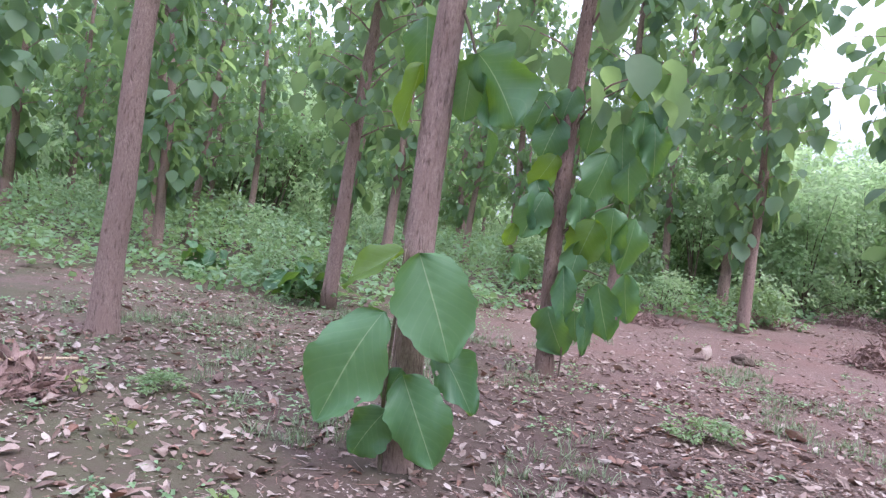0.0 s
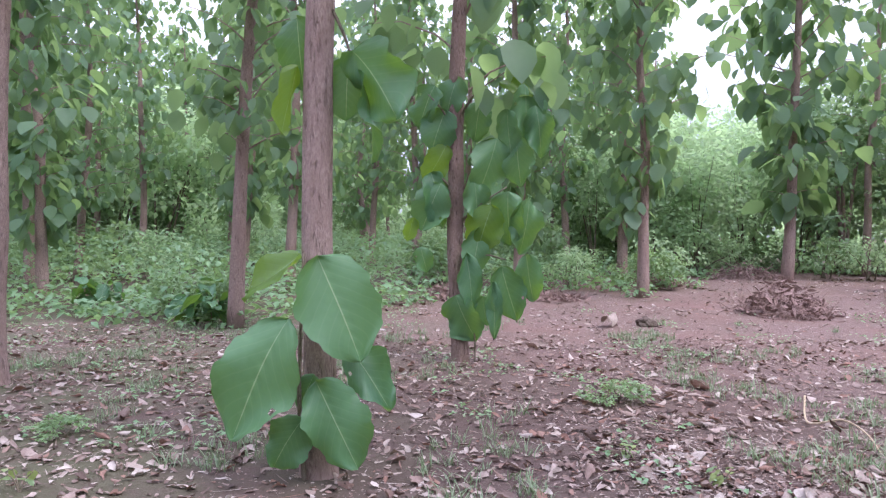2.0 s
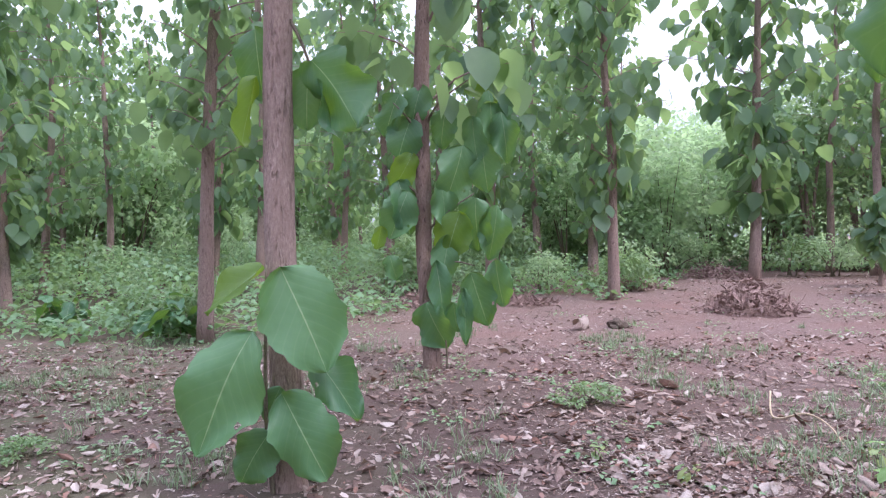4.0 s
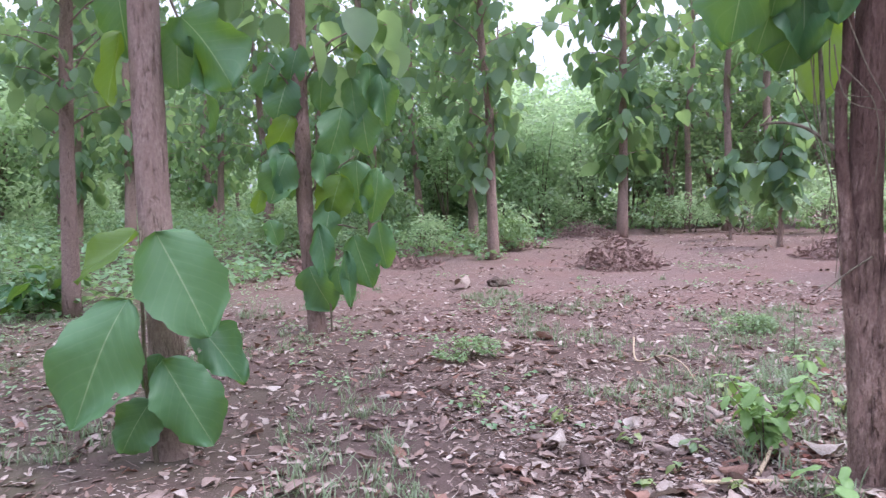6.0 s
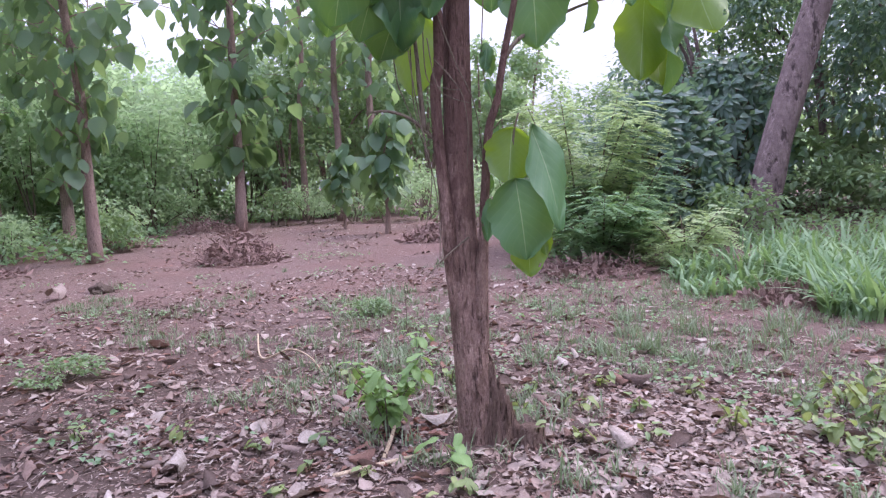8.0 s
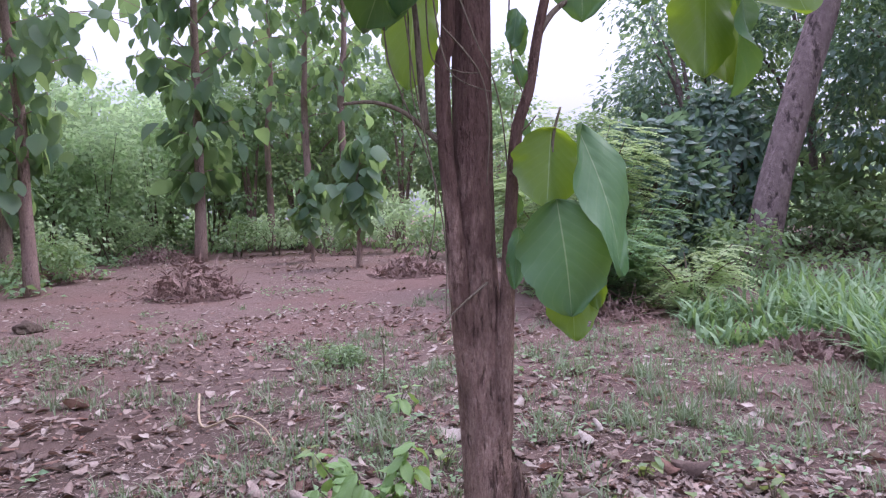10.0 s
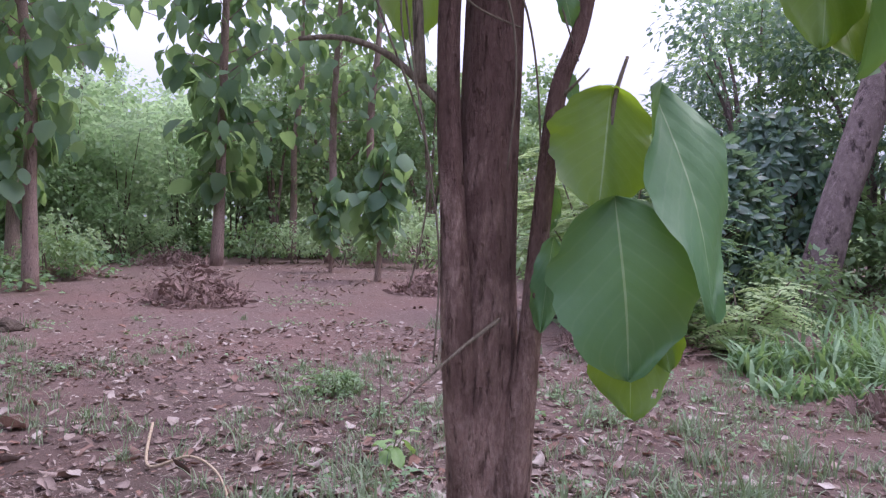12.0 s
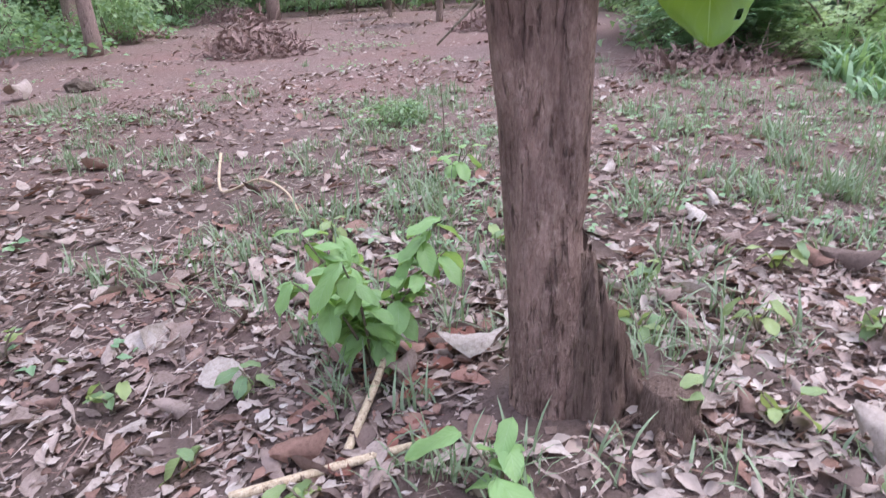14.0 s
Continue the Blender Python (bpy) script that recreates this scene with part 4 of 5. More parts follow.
for i, (x, y, s) in enumerate(((9.3, 27.9, 1.0), (10.9, 26.6, 0.95), (13.1, 29.5, 1.05), (7.8, 29.4, 1.0), (13.9, 24.6, 0.8), (11.6, 31, 1.1), (16.0, 28, 0.95), (6.2, 26.5, 0.9), (8.2, 24.6, 0.6), (4.8, 21.6, 0.72), (6.7, 22.3, 0.75), (7.9, 21.6, 0.68), (10.2, 23.6, 0.75), (11.9, 23.4, 0.7))):
    bush(PALE[i % 2], "scrub_tree", "pale green leafy scrub tree behind the clearing", "tree", x, y, 70 * i, (s, s, s), "pale scrub trees")
for i, (x, y, s) in enumerate(((12.4, 21.5, 0.8), (14.5, 22.3, 0.95), (16.2, 20.8, 0.9), (16.0, 18.3, 0.8), (17.3, 17.1, 0.75), (18.5, 21.5, 1.0), (20, 17.5, 0.9), (13.6, 26, 1.0), (17.5, 25, 1.05), (16.6, 15.2, 0.55), (-14.7, 26, 1.15), (-13.6, 28.5, 1.2), (-11.7, 30, 1.25), (-8.4, 30.5, 1.2), (-17.2, 30, 1.2), (-5.4, 31, 1.2), (-19.5, 27, 1.15), (-10.2, 25, 1.05))):
    bush((PALE if x < 0 and i % 2 else WOOD_TREE)[i % 2], "woodland_tree", "slim brown-stemmed woodland tree with light crown", "tree", x, y, 53 * i, (s, s, s), "woodland trees")
for i, (x, y, s, h) in enumerate(((17.0, 8.6, 1, 1), (18.6, 6.6, 1, 1.1), (17.6, 4.2, 1, 1.05), (19.8, 9.8, 1.1, 1.0), (16.3, 1.8, 0.95, 1.0), (20.5, 5.0, 1.1, 1.2), (15.4, 9.9, 0.8, 0.55), (17.6, 11.6, 0.9, 0.6), (14.2, -1.2, 1, 1), (12.5, -4.5, 1, 1))):
    bush(DARK_TREE[i % 2], "broadleaf_tree", "dense dark green broadleaf tree above the thicket", "tree", x, y, 41 * i, (s, s, s * h), "dark trees of the thicket")
bush(DARK_BUSH, "broadleaf_shrub", "dense dark green shrub with whorls of drooping leaves", "shrub", 12.55, 7.5)
bush(DARK_BUSH, "broadleaf_shrub", "dark green shrub with large leaves in the thicket", "shrub", 15.2, 7.4, 120, (0.9, 0.9, 1.25))
for i, (x, y, s) in enumerate(((10.6, 19.2, 0.8), (11.3, 18.2, 0.7), (12.2, 17.2, 0.8), (12.4, 15.9, 0.7), (12.9, 14.9, 0.8), (13.3, 20.6, 1.0), (11.9, 12.6, 0.7), (13.5, 12.4, 1.0), (14.6, 17.4, 1.1), (10.0, 22.9, 0.7), (7.4, 20.4, 0.9), (5.6, 17.4, 0.8), (12.5, 10.2, 0.9), (14.0, 10.6, 1.1), (15.3, 5.4, 0.9), (15.9, 3.6, 1.1), (13.6, 2.4, 0.8), (-3.2, 10.9, 0.55), (-4.2, 11.2, 0.5), (12.0, 5.6, 0.7), (8.6, 20.6, 0.7), (4.9, 15.9, 0.65), (3.2, 16.2, 0.6), (18.2, 5.2, 1.8), (19.2, 8.0, 1.9), (17.4, 2.2, 1.7), (20, 10.5, 2.0), (18.6, 12.6, 1.8), (16.4, -1, 1.8), (15.6, 8.9, 1.5), (17.2, 14.2, 1.6), (16.2, 6.6, 1.4))):
    bush(PALE_SCRUB[i % 2] if y > 12 and i % 3 else SCRUB[i % 3], "low_shrub", "low leafy green shrub at the clearing's edge", "shrub", x, y, 67 * i, (s, s, s), "low shrubs")


def forest_scrub():
    r = random.Random(77)
    for i in range(110):
        x, y = r.uniform(-26, 12), r.uniform(16, 42)
        if x > 0.36 * y - 1.5 or edge_distance(np.array(x), np.array(y)) < 3 or in_clearing(np.array(x), np.array(y)):
            continue
        s = r.uniform(0.7, 1.4) + 0.02 * max(0.0, y - 22)
        bush((PALE_SCRUB + SCRUB[:1])[i % 3], "low_shrub", "leafy green shrub in the shade of the teaks", "shrub", x, y, r.uniform(0, 360), (s, s, s * r.uniform(0.8, 1.4)), "low shrubs")


forest_scrub()


def far_woods():
    """Closed belt of trees round the place, one joined mass too far off to tell apart."""
    r = np.random.default_rng(17)
    for k, (mat, lo, hi, count, tall) in enumerate(((PALE_LEAF, 34, 46, 15000, 6.0), (SMALL_LEAF, 44, 60, 14000, 7.6))):
        th = r.uniform(0, 6.283, count)
        rad = r.uniform(lo, hi, count)
        base = np.stack([4 + rad * np.cos(th), 4 + rad * np.sin(th), np.zeros(count)], 1)
        crest = tall * (0.72 + 0.28 * np.sin(th * 23 + k) * np.sin(th * 9 + 1)) + 0.5 * np.sin(th * 61)
        base[:, 2] = 0.4 + crest * r.uniform(0, 1, count) ** 1.1
        way = r.normal(0, 1, (count, 3))
        way[:, 2] -= 0.5
        up = r.normal(0, 0.4, (count, 3)) + np.array((0, 0, 1))
        L = r.uniform(0.5, 0.95, count)
        c = leaf_cloud(base, way, up, L, L * 0.65, "slim")
        tagged(new("far_woods", mesh_from("far_woods", c[0], c[1], mat, c[2], smooth=False)), "hazy green belt of far trees behind the plantation", "woods", kind="stuff")


far_woods()


def leaning_tree():
    t = thing("leaning_tree", "thick leaning tree with grey-brown scaly bark", "tree", at=(13.5, 5.72, ground_z(13.5, 5.72)))
    stem("trunk", shifted([(13.5, 5.75, 0.1), (13.52, 5.68, 0.7), (13.75, 5.5, 1.9), (14.14, 5.22, 3.5), (14.42, 4.97, 4.7), (14.9, 4.6, 7.0), (15.1, 4.4, 9.0)], t), [0.36, 0.30, 0.26, 0.25, 0.23, 0.17, 0.08], BARK_GREY, t, 40, 120, 0.05)
    wood, crown = bush_meshes(95, (2.6, 2.6, 4.0), 0.16, 3200, DARK_LEAF, 40, 0.34, 8, slim=True)
    for nm, me in (("branchwork", wood), ("crown", crown)):
        part(nm, me, t).location = (1.6, -1.3, 7.0)
    t.location += Vector((-0.15, 0.14, 0.0))


def pole_tree():
    t = thing("pole_tree", "thin pale straight young tree at the grass", "tree", at=(14.55, 4.05, ground_z(14.55, 4.05)))
    stem("trunk", [(0, 0, -0.05), (-0.02, -0.08, 1.0), (-0.05, -0.12, 2.0), (0.0, -0.2, 3.6), (0.05, -0.2, 6.5)], [0.10, 0.085, 0.08, 0.07, 0.03], DRY_STICK, t, 14, 50, 0.05)
    wood, crown = bush_meshes(96, (1.4, 1.4, 2.5), 0.14, 900, DARK_LEAF, 20, 0.35, 5, slim=True)
    for nm, me in (("branchwork", wood), ("crown", crown)):
        part(nm, me, t).location = (0.05, -0.2, 5.0)


def feathery_shrub(x, y, size, fronds, seed, label, mat=FEATHER_LEAF):
    t = thing("feathery_shrub", label, "shrub", "feathery shrubs", at=(x, y, ground_z(x, y)))
    r = np.random.default_rng(seed)
    B, W, U, L, stems = [], [], [], [], []
    for s in range(7):
        th = s * 0.9 + r.uniform(-0.3, 0.3)
        tip = np.array((size[0] * 0.75 * math.cos(th), size[0] * 0.75 * math.sin(th), size[1] * r.uniform(0.55, 0.95)))
        stems.append(tube([(0, 0, -0.05), tip * 0.5 + np.array((0, 0, 0.1)), tip], [0.022, 0.014, 0.006], 6, 9))
        for f in range(fronds // 7):
            u = r.uniform(0.15, 1.0)
            p = tip * u + np.array((0, 0, 0.2 * u * (1 - u))) + r.normal(0, 0.14, 3)
            p[2] = max(p[2], 0.08)
            a = th + r.normal(0, 1.1)
            way = np.array((math.cos(a), math.sin(a), r.uniform(-0.3, 0.2)))
            way /= np.linalg.norm(way)
            side = np.cross(way, (0, 0, 1))
            side /= np.linalg.norm(side)
            FL = r.uniform(0.28, 0.5)
            for k in range(9):
                q = p + way * FL * (k + 1) / 9 + np.array((0, 0, -0.22 * FL * ((k + 1) / 9) ** 2))
                for sg in (-1, 1):
                    B.append(q)
                    W.append(side * sg + way * 0.45 + np.array((0, 0, -0.1)))
                    U.append((0.0, 0.0, 1.0) + r.normal(0, 0.15, 3))
                    L.append(FL * 0.28 * (1 - 0.45 * k / 9))
    L = np.array(L)
    c = leaf_cloud(np.array(B), np.array(W), np.array(U), L, L * 0.5, "slim", 0.1, 0.1)
    wv = joined(stems)
    part("stem", mesh_from("stem", wv[0], wv[1], TWIG, wv[2]), t)
    part("crown", mesh_from("crown", c[0], c[1], mat, c[2], smooth=False), t)


leaning_tree()
pole_tree()
feathery_shrub(10.1, 7.35, (1.45, 2.8), 1150, 1, "yellow-green feathery shrub with fine pinnate leaves")
feathery_shrub(9.2, 6.3, (0.95, 1.2), 420, 2, "low feathery shrub spreading over the leaf litter", WEED_LEAF)
feathery_shrub(9.9, 6.5, (0.9, 1.5), 320, 5, "low feathery shrub spreading over the leaf litter", WEED_LEAF)
feathery_shrub(9.6, 5.2, (0.7, 0.95), 170, 3, "yellow-green feathery shrub with fine pinnate leaves")
feathery_shrub(11.2, 8.0, (1.0, 2.2), 220, 4, "low feathery shrub spreading over the leaf litter")


# ---- undergrowth, grass and weeds ----
def undergrowth():
    r = np.random.default_rng(23)
    n = 42000
    x, y = r.uniform(-26, 17, n), r.uniform(6, 42, n)
    d = edge_distance(x, y)
    ragged = np.array([noise.noise((a * 0.8, b * 0.8, 31.0)) + 0.5 * noise.noise((a * 2.6, b * 2.6, 33.0)) for a, b in zip(x, y)])
    inside = in_clearing(x, y)
    keep = np.where(inside, (d < 0.2 + 2.2 * ragged) & (y > 8), d > -0.6 * ragged) & (r.uniform(0, 1, n) < np.exp(-np.maximum(d - 14, 0) / 12)) & (x < 0.55 * y + 4)
    d = np.where(inside, 0.0, d)
    x, y, d = x[keep], y[keep], d[keep]
    clump = np.array([noise.noise((a * 0.45, b * 0.45, 0.0)) for a, b in zip(x, y)])
    h = np.clip(0.10 + 0.16 * np.minimum(d, 6) + 0.4 * clump + r.uniform(0, 0.25, len(x)), 0.08, 1.35)
    z = heights(x, y)
    per = 4
    X, Y, H, Z = (np.repeat(v, per) for v in (x, y, h, z))
    m = len(X)
    base = np.stack([X + r.normal(0, 0.10, m), Y + r.normal(0, 0.10, m), Z + H * r.uniform(0.15, 1.0, m)], 1)
    th = r.uniform(0, 6.28, m)
    way = np.stack([np.cos(th), np.sin(th), r.uniform(-0.6, 0.5, m)], 1)
    up = r.normal(0, 0.3, (m, 3)) + np.array((0, 0, 1))
    L = r.uniform(0.08, 0.20, m)
    c = leaf_cloud(base, way, up, L, L * 0.62, "slim")
    tagged(new("undergrowth", mesh_from("undergrowth", c[0], c[1], WEED_LEAF, c[2], smooth=False)), "low green undergrowth covering the plantation floor", "undergrowth", kind="stuff")


undergrowth()


def thicket_floor():
    """Mixed low plants that close the ground under the shrubs beside the grass."""
    r = np.random.default_rng(24)
    n = 12000
    x, y = r.uniform(7.5, 19, n), r.uniform(-4, 13, n)
    d = edge_distance(x, y)
    keep = ~in_clearing(x, y) & (d > 0.25) & ((y > 5.4) | (x > 12.4) | (y < 0.5))
    x, y, d = x[keep], y[keep], d[keep]
    clump = np.array([noise.noise((a * 0.7, b * 0.7, 2.0)) for a, b in zip(x, y)])
    h = np.clip(0.25 + 0.2 * np.minimum(d, 3) + 0.7 * clump, 0.08, 1.3)
    h = np.where((y < 6.2) & (x < 14.2), np.minimum(h, 0.3), h)
    X, Y, H = np.repeat(x, 3), np.repeat(y, 3), np.repeat(h, 3)
    m = len(X)
    th = r.uniform(0, 6.28, m)
    L = r.uniform(0.07, 0.19, m)
    base = np.stack([X + r.normal(0, 0.1, m), Y + r.normal(0, 0.1, m), heights(X, Y) + H * r.uniform(0.05, 1.0, m)], 1)
    c = leaf_cloud(base, np.stack([np.cos(th), np.sin(th), r.uniform(-0.7, 0.5, m)], 1), r.normal(0, 0.3, (m, 3)) + np.array((0, 0, 1)), L, L * 0.5, "slim")
    tagged(new("undergrowth", mesh_from("undergrowth", c[0], c[1], SMALL_LEAF, c[2], smooth=False)), "tangled low green plants under the thicket", "undergrowth", kind="stuff")


thicket_floor()


def blades(x, y, height, lean, width, seed):
    """Arching grass blades: three-jointed strips."""
    r = np.random.default_rng(seed)
    n = len(x)
    z = heights(x, y) - 0.02
    th = r.uniform(0, 6.28, n)
    out = np.stack([np.cos(th), np.sin(th), np.zeros(n)], 1)
    side = np.stack([-np.sin(th), np.cos(th), np.zeros(n)], 1)
    root = np.stack([x, y, z], 1)
    rows = []
    for s, w in ((0, 0.6), (0.25, 0.95), (0.5, 1.0), (0.75, 0.72), (0.9, 0.4), (1.0, 0.04)):
        c = root + np.array((0, 0, 1)) * (height * (s - 0.45 * lean * s * s))[:, None] + out * (height * lean * 0.75 * s * s)[:, None]
        rows += [c - side * (width * w * 0.5)[:, None], c + side * (width * w * 0.5)[:, None]]
    v = np.stack(rows, 1).reshape(-1, 3)
    f = [tuple(i * 12 + q for q in quad) for i in range(n) for quad in ((0, 1, 3, 2), (2, 3, 5, 4), (4, 5, 7, 6), (6, 7, 9, 8), (8, 9, 11, 10))]
    return v, f, np.zeros((len(v), 2))


def tall_grass():
    r = np.random.default_rng(29)
    spots = [(7.95, 3.95, 0.32, 0.36, 120), (8.35, 3.6, 0.3, 0.42, 110), (7.75, 2.25, 0.45, 0.72, 260), (8.3, 2.7, 0.4, 0.75, 220), (8.9, 3.1, 0.5, 0.8, 260), (9.5, 3.9, 0.6, 0.85, 260), (8.6, 1.6, 0.6, 0.8, 240), (10.6, 3.4, 0.9, 0.75, 380), (9.7, 2.2, 0.7, 0.9, 280), (8.6, 4.5, 0.3, 0.55, 110), (11.8, 4.6, 0.8, 0.55, 260), (12.5, 3.0, 1.0, 0.7, 300), (9.2, 4.7, 0.4, 0.6, 120)]
    for x0, y0, rad, h, n in spots:
        a, q = r.uniform(0, 6.28, n), rad * np.sqrt(r.uniform(0, 1, n))
        x, y = x0 + q * np.cos(a), y0 + q * np.sin(a)
        v, f, u = blades(x, y, 0.8 * h * r.uniform(0.35, 1.25, n), r.uniform(0.35, 1.35, n), r.uniform(0.02, 0.045, n), int(x0 * 100))
        tagged(new("grass_clump", mesh_from("grass_clump", v, f, GRASS, u, smooth=False)), "tall bright green grass clump with arching blades", "grass", "tall grass clumps", kind="stuff")


tall_grass()


def short_grass():
    r = np.random.default_rng(37)
    n = 5200
    x, y = r.uniform(-5, 8.4, n), r.uniform(0.3, 11, n)
    patch = np.array([noise.noise((a * 0.8, b * 0.8, 5.0)) + 0.5 * noise.noise((a * 2.3, b * 2.3, 7.0)) for a, b in zip(x, y)])
    east = np.clip((x - 2.2 - 0.25 * np.maximum(y - 3.5, 0)) / 1.5, 0, 1) * np.clip((7.5 - y) / 2.0, 0, 1)
    west = np.clip((-0.6 - x) / 2, 0, 1) * 0.55
    keep = in_clearing(x, y) & (patch + 0.5 * east + 0.3 * west > 0.30) & (np.hypot(x - 3.13, y - 2.7) > 0.25)
    tall = np.repeat(r.uniform(0.5, 1.3, keep.sum()), 15)
    x, y = np.repeat(x[keep], 15), np.repeat(y[keep], 15)
    n = len(x)
    x, y = x + r.normal(0, 0.035, n), y + r.normal(0, 0.035, n)
    v, f, u = blades(x, y, tall * r.uniform(0.06, 0.18, n), r.uniform(0.2, 1.1, n), r.uniform(0.004, 0.009, n), 3)
    tagged(new("short_grass", mesh_from("short_grass", v, f, SHORT_GRASS, u, smooth=False)), "sparse short grass between the dry leaves", "grass", kind="stuff")
    m = 9000
    x, y = r.uniform(-6, 8.4, m), r.uniform(0.5, 13, m)
    patch = np.array([noise.noise((a * 0.9, b * 0.9, 15.0)) for a, b in zip(x, y)])
    east = np.clip((x - 3.0) / 1.5, 0, 1) * np.clip((6.5 - y) / 2.0, 0, 1)
    keep = in_clearing(x, y) & (patch + 0.25 * east + 0.26 * (x < -0.8) > 0.30) & (np.hypot(x - 3.13, y - 2.7) > 0.2)
    x, y = np.repeat(x[keep], 3), np.repeat(y[keep], 3)
    m = len(x)
    x, y = x + r.normal(0, 0.03, m), y + r.normal(0, 0.03, m)
    th = r.uniform(0, 6.28, m)
    L = r.uniform(0.025, 0.06, m)
    c = leaf_cloud(np.stack([x, y, heights(x, y) + r.uniform(0.01, 0.06, m)], 1), np.stack([np.cos(th), np.sin(th), r.uniform(-0.2, 0.4, m)], 1), r.normal(0, 0.3, (m, 3)) + np.array((0, 0, 1)), L, L * 0.65, "slim")
    tagged(new("ground_weeds", mesh_from("ground_weeds", c[0], c[1], WEED_LEAF, c[2], smooth=False)), "tiny green weeds scattered over the soil", "weeds", kind="stuff")


def grass_tufts():
    r = np.random.default_rng(53)
    for x0, y0, h, n in ((5.0, 3.3, 0.20, 70), (5.35, 3.05, 0.24, 90), (5.7, 3.5, 0.22, 80), (6.1, 3.1, 0.26, 90), (4.5, 3.5, 0.2, 70), (4.7, 2.7, 0.16, 60), (5.4, 2.4, 0.18, 60), (6.3, 3.9, 0.22, 70), (6.0, 2.4, 0.2, 60), (3.75, 4.1, 0.22, 80), (3.4, 4.45, 0.2, 70), (4.0, 4.6, 0.14, 60), (3.55, 3.7, 0.16, 60), (4.9, 6.1, 0.28, 80), (5.2, 6.4, 0.25, 70), (4.2, 3.05, 0.15, 50), (3.95, 2.75, 0.14, 50), (5.9, 4.4, 0.2, 60), (6.7, 2.6, 0.3, 80), (3.0, 4.3, 0.13, 50)):
        a, q = r.uniform(0, 6.28, n), 0.16 * np.sqrt(r.uniform(0, 1, n))
        v, f, u = blades(x0 + q * np.cos(a), y0 + q * np.sin(a), h * r.uniform(0.4, 1.2, n), r.uniform(0.15, 1.1, n), r.uniform(0.006, 0.012, n), int(x0 * 97 + y0 * 31))
        tagged(new("grass_tuft", mesh_from("grass_tuft", v, f, SHORT_GRASS, u, smooth=False)), "grey-green grass tuft growing through the leaf litter", "grass", "grass tufts")


short_grass()
grass_tufts()


def litter(name, seed, count, box, lo, hi, mat, label, lift=0.004, shape="plain", dense=None, narrow=None, clear=None):
    r = np.random.default_rng(seed)
    x, y = r.uniform(box[0], box[1], count), r.uniform(box[2], box[3], count)
    keep = in_clearing(x, y) & (np.hypot(x - 3.13, y - 2.7) > 0.15)
    if clear is not None:
        keep &= ~((x > clear[0]) & (x < clear[1]) & (y > clear[2]) & (y < clear[3]))
    if dense is not None:
        patch = np.array([noise.noise((a * 0.7, b * 0.7, 21.0 + seed)) for a, b in zip(x, y)])
        keep &= r.uniform(0, 1, count) < np.clip(dense + 1.3 * patch, 0.06, 1)
    x, y = x[keep], y[keep]
    n = len(x)
    th = r.uniform(0, 6.28, n)
    L = lo + (hi - lo) * r.uniform(0, 1, n) ** 2.2
    way = np.stack([np.cos(th), np.sin(th), r.normal(0, 0.16, n)], 1)
    up = r.normal(0, 0.22, (n, 3)) + np.array((0, 0, 1))
    flat = 0.35 if shape == "slim" else 1.0
    way[:, 2] *= flat
    up[:, :2] *= flat
    base = np.stack([x, y, heights(x, y) + lift + 0.08 * flat * L * r.uniform(0.2, 1, n)], 1)
    c = leaf_cloud(base, way, up, L, L * (r.uniform(0.35, 0.75, n) if narrow is None else narrow), shape, r.normal(0.03, 0.22, n) * flat, r.normal(0.08, 0.5, n) * flat)
    tagged(new(name, mesh_from(name, c[0], c[1], mat, c[2])), label, "leaf litter", kind="stuff")


def curled_litter(seed, count, box, lo, hi, label, meshes, share=0.62, mat=DRY_LEAF, heap=None):
    """Many withered leaves of twelve shapes, laid out singly and joined."""
    r = np.random.default_rng(seed)
    shapes = []
    for me in meshes:
        co = np.empty(len(me.vertices) * 3)
        me.vertices.foreach_get("co", co)
        shapes.append((co.reshape(-1, 3), [tuple(p.vertices) for p in me.polygons]))
    x, y = r.uniform(box[0], box[1], count), r.uniform(box[2], box[3], count)
    patch = np.array([noise.noise((a * 1.1, b * 1.1, 21.0 + seed)) for a, b in zip(x, y)])
    keep = in_clearing(x, y) & (np.hypot(x - 3.14, y - 2.7) > 0.19) & (r.uniform(0, 1, count) < np.clip(share + 1.2 * patch, 0.1, 1))
    if heap is not None:
        keep &= r.uniform(0, 1, count) < 1.2 * np.exp(-2.2 * ((x - heap[0]) ** 2 + (y - heap[1]) ** 2) / heap[2] ** 2) + 0.25 * patch
    verts, faces, off = [], [], 0
    for k, (a, b) in enumerate(zip(x[keep], y[keep])):
        co, fs = shapes[k % len(shapes)]
        s = lo + (hi - lo) * r.uniform() ** 2
        m = np.array(pose(0, 0, 0, r.normal(0, 15), r.normal(0, 15), r.uniform(0, 360)).to_3x3())
        verts.append((co * s * np.array((1, r.uniform(0.7, 1.2), r.uniform(0.5, 1.1)))) @ m.T + np.array((a, b, ground_z(a, b) + 0.002 + 0.012 * r.uniform())))
        faces += [tuple(i + off for i in f) for f in fs]
        off += len(co)
    verts = np.concatenate(verts)
    tagged(new("leaf_litter", mesh_from("leaf_litter", verts, faces, mat, np.zeros((len(verts), 2)))), label, "leaf litter", kind="stuff")


